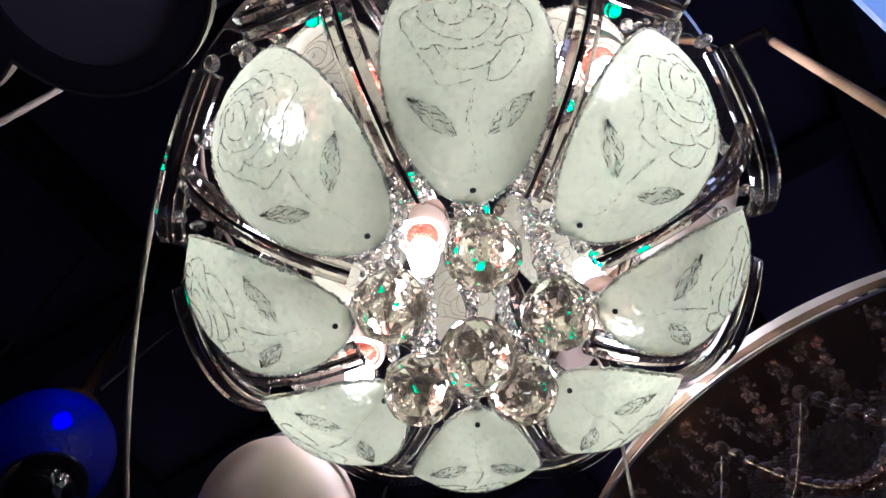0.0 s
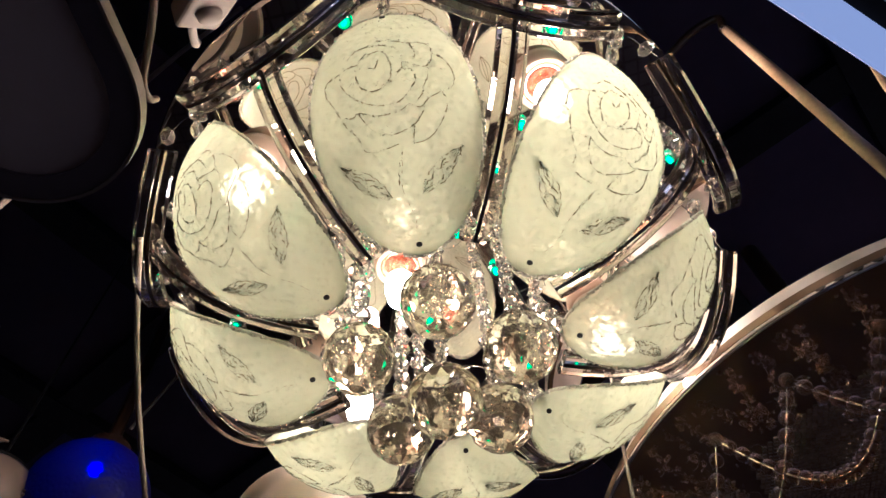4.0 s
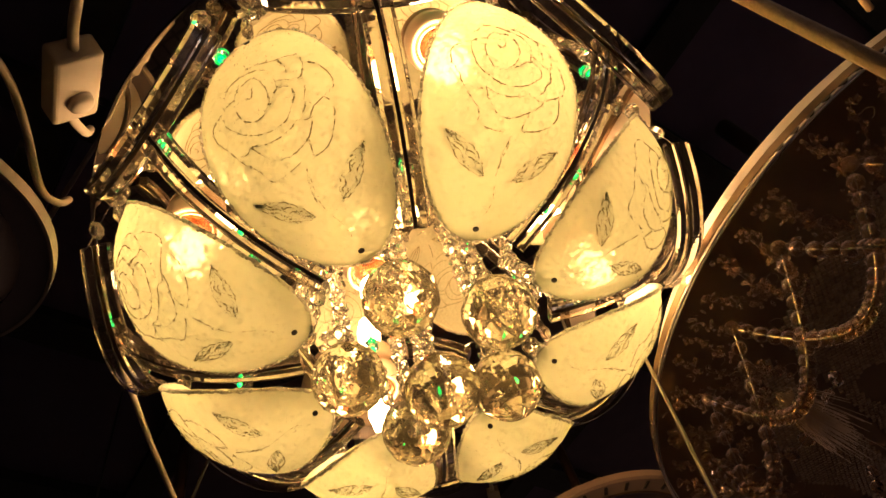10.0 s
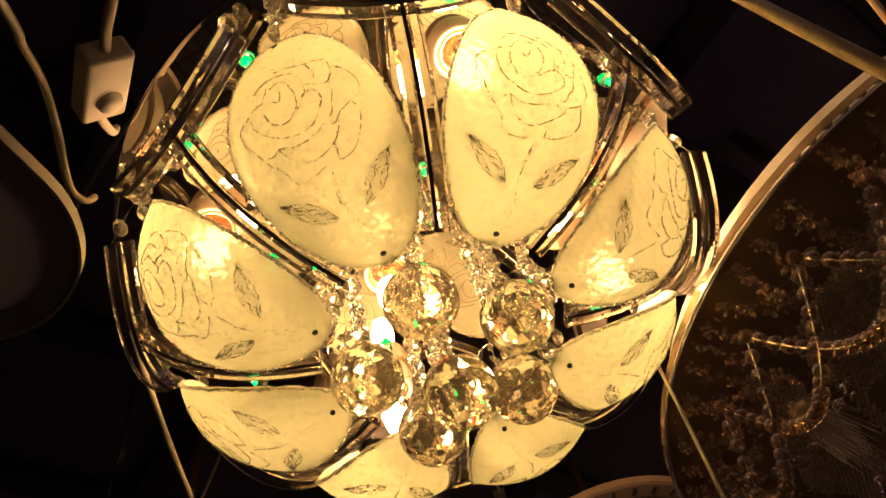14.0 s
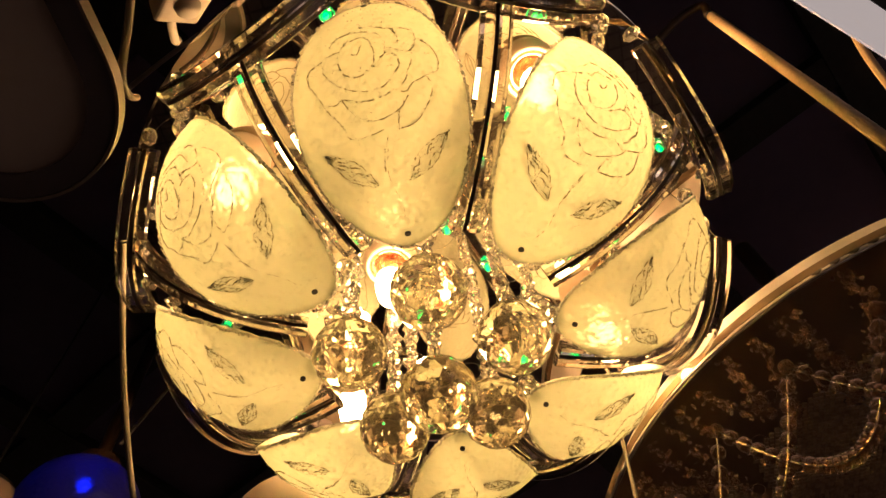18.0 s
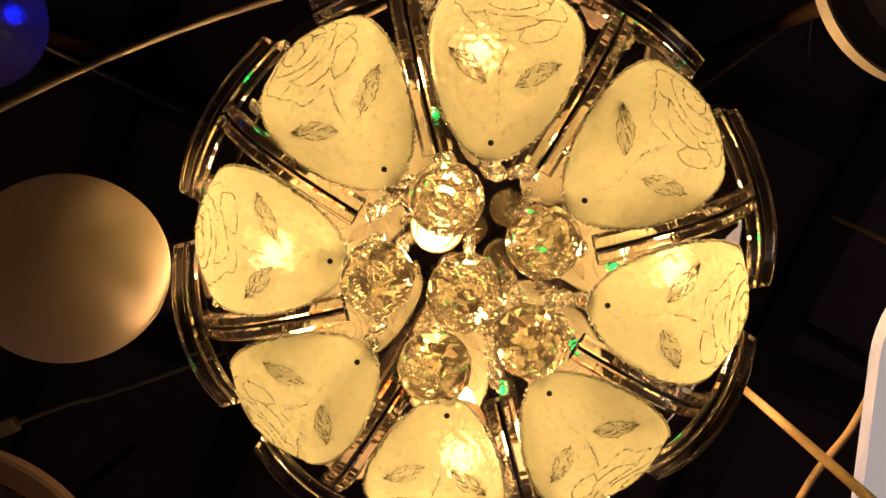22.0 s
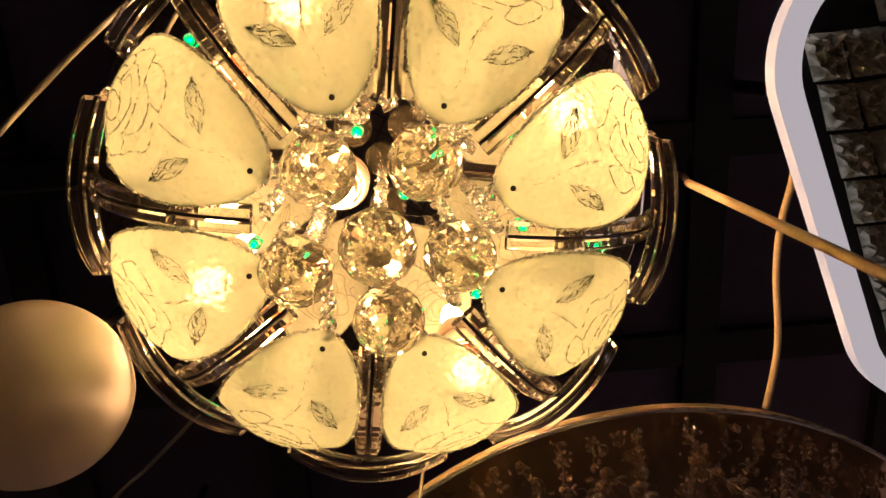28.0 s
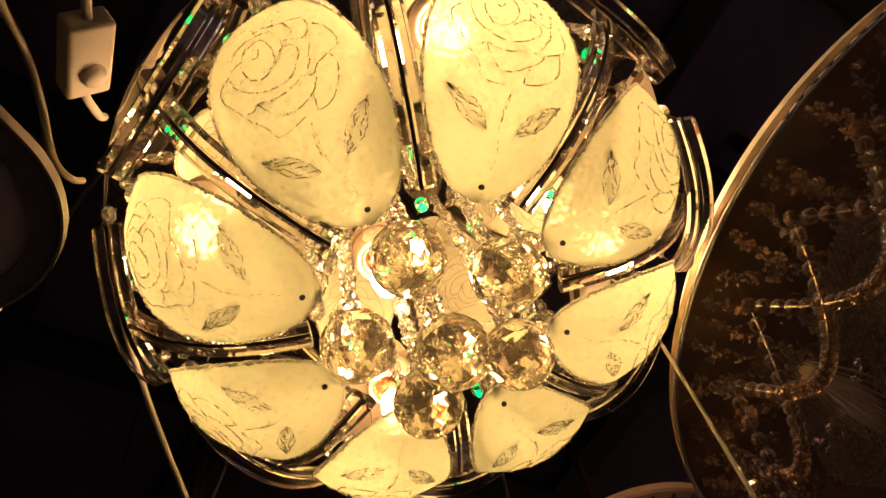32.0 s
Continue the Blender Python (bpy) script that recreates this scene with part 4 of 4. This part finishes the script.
# ---- slotted ring lamp with crystals ----
def slotted_lamp():
    at = (0.038, -0.680, 2.594)
    g = thing("slotted_ring_lamp", at, "round unlit lamp with slotted rim and crystals", "ceiling lamp")
    r = 0.172
    b = bmesh.new()
    lathe(b, [(r, 0.002), (r, 0.012), (r - 0.028, 0.012), (r - 0.028, 0.0), (r - 0.004, 0.0), (r, 0.002)], 128)
    part("rim", b, DIMENAMEL, g, "white enamel rim in a dimmed brown tone")
    b = bmesh.new()
    lathe(b, [(r - 0.029, 0.004), (r - 0.029, -0.002), (r - 0.032, -0.002), (r - 0.032, 0.004), (r - 0.029, 0.004)], 128)
    part("lip", b, CHROME, g, "thin polished lip")
    sl = bmesh.new()
    box(sl, -0.0075, 0.0075, -0.0024, 0.0024, -0.0012, 0.001, bevel=0.0005)
    me = mesh_of(sl, HOLE)
    for i in range(8):
        a = radians(99 + 11 * i)
        part("slot", me, None, g, at=turn_z(math.degrees(a)) @ Matrix.Translation((r - 0.0155, 0, 0)))
    b = bmesh.new()
    lathe(b, [(0, 0.004), (r - 0.0285, 0.004), (r - 0.0285, 0.0115), (0, 0.0115)], 64)
    part("mirror_pan", b, PANMIRROR, g)
    rng = random.Random(3)
    for i in range(60):
        a, q = rng.uniform(0, 6.28), (r - 0.045) * math.sqrt(rng.random())
        part("cut_crystal", OCT, None, g, at=Matrix.Translation((q * math.cos(a), q * math.sin(a), rng.uniform(-0.02, -0.005))) @ turn_z(rng.uniform(0, 180)) @ Matrix.Rotation(rng.uniform(-1, 1), 4, "X"))
    db = bmesh.new()
    bmesh.ops.create_icosphere(db, subdivisions=2, radius=0.003)
    me = mesh_of(db, BLUE)
    for x, y in ((-0.02, 0.10),):
        part("blue_diode", me, None, g, "tiny lit blue diode", Matrix.Translation((x, y, -0.001)))
    b = bmesh.new()
    lathe(b, [(0, 0.0122), (0.05, 0.0122), (0.05, 0.08), (0.008, 0.085), (0.008, 0.396), (0, 0.396)], 24)
    part("mounting_stem", b, DARK, g)


slotted_lamp()


# ---- smoked violet globe with a blue diode inside ----
def violet_lamp():
    g = thing("violet_globe_lamp", (0.4508, -0.2251, 2.541), "smoked violet globe lamp with a lit blue diode inside", "globe lamp")
    b = bmesh.new()
    lathe(b, [(0.0, -0.068)] + [(0.068 * math.sin(a), -0.068 * math.cos(a)) for a in (math.pi * k / 36 for k in range(1, 33))] + [(0.0229, 0.0617)] + [(0.0665 * math.sin(a), -0.0665 * math.cos(a)) for a in (math.pi * k / 36 for k in range(32, 0, -1))] + [(0.0, -0.0665)], 64)
    part("globe", b, VIOLET, g, "smoked violet acrylic globe", smooth=True)
    b = bmesh.new()
    bmesh.ops.create_uvsphere(b, u_segments=20, v_segments=12, radius=0.0075)
    part("blue_diode", b, BLUE, g, "lit blue diode", Matrix.Translation((-0.023, 0.032, 0.012)), smooth=True)
    b = bmesh.new()
    bmesh.ops.create_uvsphere(b, u_segments=48, v_segments=32, radius=0.040)
    part("black_ball", b, BLACKGLASS, g, "glossy black glass ball set into the globe", Matrix.Translation((-0.0235, 0.0052, -0.0535)), smooth=True)
    b = bmesh.new()
    lathe(b, [(0, 0.0615), (0.025, 0.0615), (0.025, 0.078), (0.008, 0.088), (0.008, 0.459), (0, 0.459)], 24)
    part("holder", b, DARK, g, "dark holder and stem")


violet_lamp()


# ---- lamp with cream bowl and gilt leaves, at the edge of the group ----
def leaf_lamp():
    g = thing("leaf_lamp", (0.5283, -0.1651, 2.520), "unlit lamp with cream bowl and thin tan leaves", "ceiling lamp")
    b = bmesh.new()
    arc = [(0.047 * math.sin(a), -0.047 * math.cos(a)) for a in (math.pi * k / 32 for k in range(1, 22))]
    lathe(b, [(0.0, -0.047)] + arc + [(r * 0.95, z * 0.95) for r, z in reversed(arc)] + [(0.0, -0.0446)], 48)
    part("bowl", b, DIMCREAM, g, "cream bowl", smooth=True)
    b = bmesh.new()
    lathe(b, [(0, 0.010), (0.034, 0.018), (0.036, 0.030), (0.010, 0.040), (0.0016, 0.05), (0.0016, 0.48), (0, 0.48)], 28)
    part("holder", b, BEAM, g, "black holder and thin cord", smooth=True)
    at = Vector((0.5283, -0.1651, 2.520))
    for root, tip, wide in (((0.566, -0.128, 2.566), (0.515, -0.148, 2.572), 0.0075), ((0.540, -0.165, 2.512), (0.4575, -0.1745, 2.510), 0.0060), ((0.522, -0.180, 2.498), (0.4785, -0.1700, 2.510), 0.0070)):
        p, q = Vector(root) - at, Vector(tip) - at
        side = (q - p).cross(Vector((0, 0, 1))).normalized()
        b = bmesh.new()
        rings = []
        for k in range(13):
            u = k / 12
            c = p.lerp(q, u) + Vector((0, 0, 0.004 * math.sin(math.pi * u)))
            w = wide * math.sin(math.pi * (0.12 + 0.88 * u)) + 0.0004
            rings.append([b.verts.new(c + side * (w * x) + Vector((0, 0, h))) for x, h in ((-1, 0.002), (0, 0.0), (1, 0.002), (1, 0.003), (0, 0.0012), (-1, 0.003))])
        for c, d in zip(rings, rings[1:]):
            for k in range(6):
                b.faces.new((c[k], c[(k + 1) % 6], d[(k + 1) % 6], d[k]))
        b.faces.new(rings[0])
        b.faces.new(rings[-1])
        part("leaf", b, DIMCREAM, g, "thin tan leaf")


leaf_lamp()


# ---- cables and the in-line switch ----
def cable(name, pts, r, mat, label, per=10):
    b = bmesh.new()
    tube(b, spline([Vector(p) for p in pts], per), r, 8)
    return tagged(new(name, mesh_of(b, mat, True)), label, "cable", "loose cables among the lamps")


cable("cable", [(-0.2836, 0.1268, 2.600), (-0.275, 0.1262, 2.46), (-0.266, 0.125, 2.31), (-0.257, 0.1235, 2.16), (-0.247, 0.1215, 2.0)], 0.0042, TWIST, "thick tan cable hanging down from the back of the flower lamp")
cable("cable", [(-0.232, 0.106, 2.612), (-0.262, 0.122, 2.626), (-0.284, 0.131, 2.622), (-0.281, 0.128, 2.601)], 0.0036, DARK, "dark cable loop behind the mirror plate")
cable("cable", [(-0.34, 0.42, 2.98), (-0.33, 0.38, 2.75), (-0.30, 0.30, 2.57), (-0.318, 0.235, 2.55), (-0.346, 0.178, 2.545), (-0.364, 0.130, 2.548), (-0.385, 0.085, 2.545), (-0.425, 0.02, 2.54), (-0.455, -0.045, 2.545)], 0.0036, TWIST, "thin tan cable sagging between two lamps")
cable("cable", [(0.243, 0.082, 2.531), (0.257, 0.046, 2.517), (0.271, 0.0, 2.493), (0.285, -0.06, 2.46), (0.293, -0.12, 2.422), (0.295, -0.18, 2.38), (0.292, -0.24, 2.333), (0.283, -0.3, 2.281)], 0.0026, CABLE, "thin white cable hanging past the flower lamp")
cable("cable", [(-0.15, -0.214, 2.58), (-0.139, -0.218, 2.497), (-0.130, -0.222, 2.415), (-0.121, -0.226, 2.34), (-0.11, -0.231, 2.25)], 0.0018, CABLE, "thin pale cord hanging by the round crystal lamp")
cable("cable", [(0.217, 0.163, 2.995), (0.26, 0.157, 2.862), (0.292, 0.153, 2.665), (0.309, 0.151, 2.566), (0.325, 0.148, 2.467), (0.345, 0.146, 2.345)], 0.0029, CABLE, "pale cable hanging down past the scalloped lamp")
plug_cable = cable("cable", [(0.06, -0.33, 2.80), (0.077, -0.380, 2.757), (0.118, -0.50, 2.752), (0.137, -0.556, 2.775), (0.150, -0.59, 2.766), (0.163, -0.637, 2.771)], 0.0028, CABLE, "white cable with a connector on its end")
b = bmesh.new()
plug = Matrix.Translation((0.167, -0.648, 2.771)) @ turn_z(-72)
box(b, -0.013, 0.010, -0.010, 0.010, -0.006, 0.006, plug, bevel=0.0015)
box(b, 0.010, 0.0135, -0.009, -0.002, -0.005, 0.005, plug)
box(b, 0.010, 0.0145, 0.001, 0.008, -0.005, 0.005, plug)
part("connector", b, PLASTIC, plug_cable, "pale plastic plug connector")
cable("cable", [(0.4335, -0.227, 2.6485), (0.428, -0.2252, 2.656), (0.36, -0.2037, 2.748), (0.27, -0.1752, 2.869), (0.18, -0.147, 2.991)], 0.0022, GREYCABLE, "dim grey cable running up to the ceiling")
cable("cable", [(-0.028, 0.46, 2.66), (-0.031, 0.430, 2.690), (-0.037, 0.333, 2.771), (-0.042, 0.25, 2.85), (-0.05, 0.13, 2.99)], 0.0028, GREYCABLE, "grey cable running up to the ceiling")
cable("cable", [(-0.03, 0.432, 2.69), (-0.07, 0.41, 2.71), (-0.12, 0.43, 2.80), (-0.14, 0.46, 2.99)], 0.0010, GREYCABLE, "fine pale wire running up to the ceiling")


def switch():
    side, up, face = Vector((-0.722, -0.379, 0.579)), Vector((-0.686, 0.499, -0.529)), Vector((-0.089, -0.779, -0.620))
    m = Matrix(((side.x, up.x, face.x, 0.0992), (side.y, up.y, face.y, 0.2657), (side.z, up.z, face.z, 2.4946), (0, 0, 0, 1)))
    g = thing("inline_switch", m, "white plastic in-line cable switch with a round push button", "switch")
    b = bmesh.new()
    box(b, -0.0155, 0.0155, -0.033, 0.033, -0.009, 0.009, bevel=0.003)
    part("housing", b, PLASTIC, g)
    b = bmesh.new()
    lathe(b, [(0.0, 0.0155), (0.006, 0.015), (0.0082, 0.013), (0.0092, 0.0085), (0.0, 0.0085)], 28, Matrix.Translation((0.001, -0.011, 0)))
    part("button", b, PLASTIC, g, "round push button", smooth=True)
    for nm, q in (("cord", vecs((0, 0.032, 0), (0, 0.05, -0.002), (0.006, 0.09, -0.010), (0.02, 0.16, -0.05))), ("cord", vecs((0, -0.032, 0), (0.003, -0.045, 0), (0.010, -0.062, -0.002), (0.018, -0.079, -0.006), (0.03, -0.1, -0.02)))):
        b = bmesh.new()
        tube(b, spline(q, 6), 0.0033, 8)
        part(nm, b, PLASTIC, g, smooth=True)


switch()
cable("cable", [(0.06, 0.345, 2.37), (0.085, 0.319, 2.415), (0.10, 0.312, 2.4424), (0.12, 0.293, 2.4785), (0.13, 0.277, 2.486), (0.14, 0.2554, 2.479), (0.148, 0.238, 2.468), (0.158, 0.222, 2.472), (0.168, 0.206, 2.495), (0.176, 0.197, 2.524)], 0.0027, DIMCABLE, "curling cable in a shaded tone, ending at the flower lamp's rim")
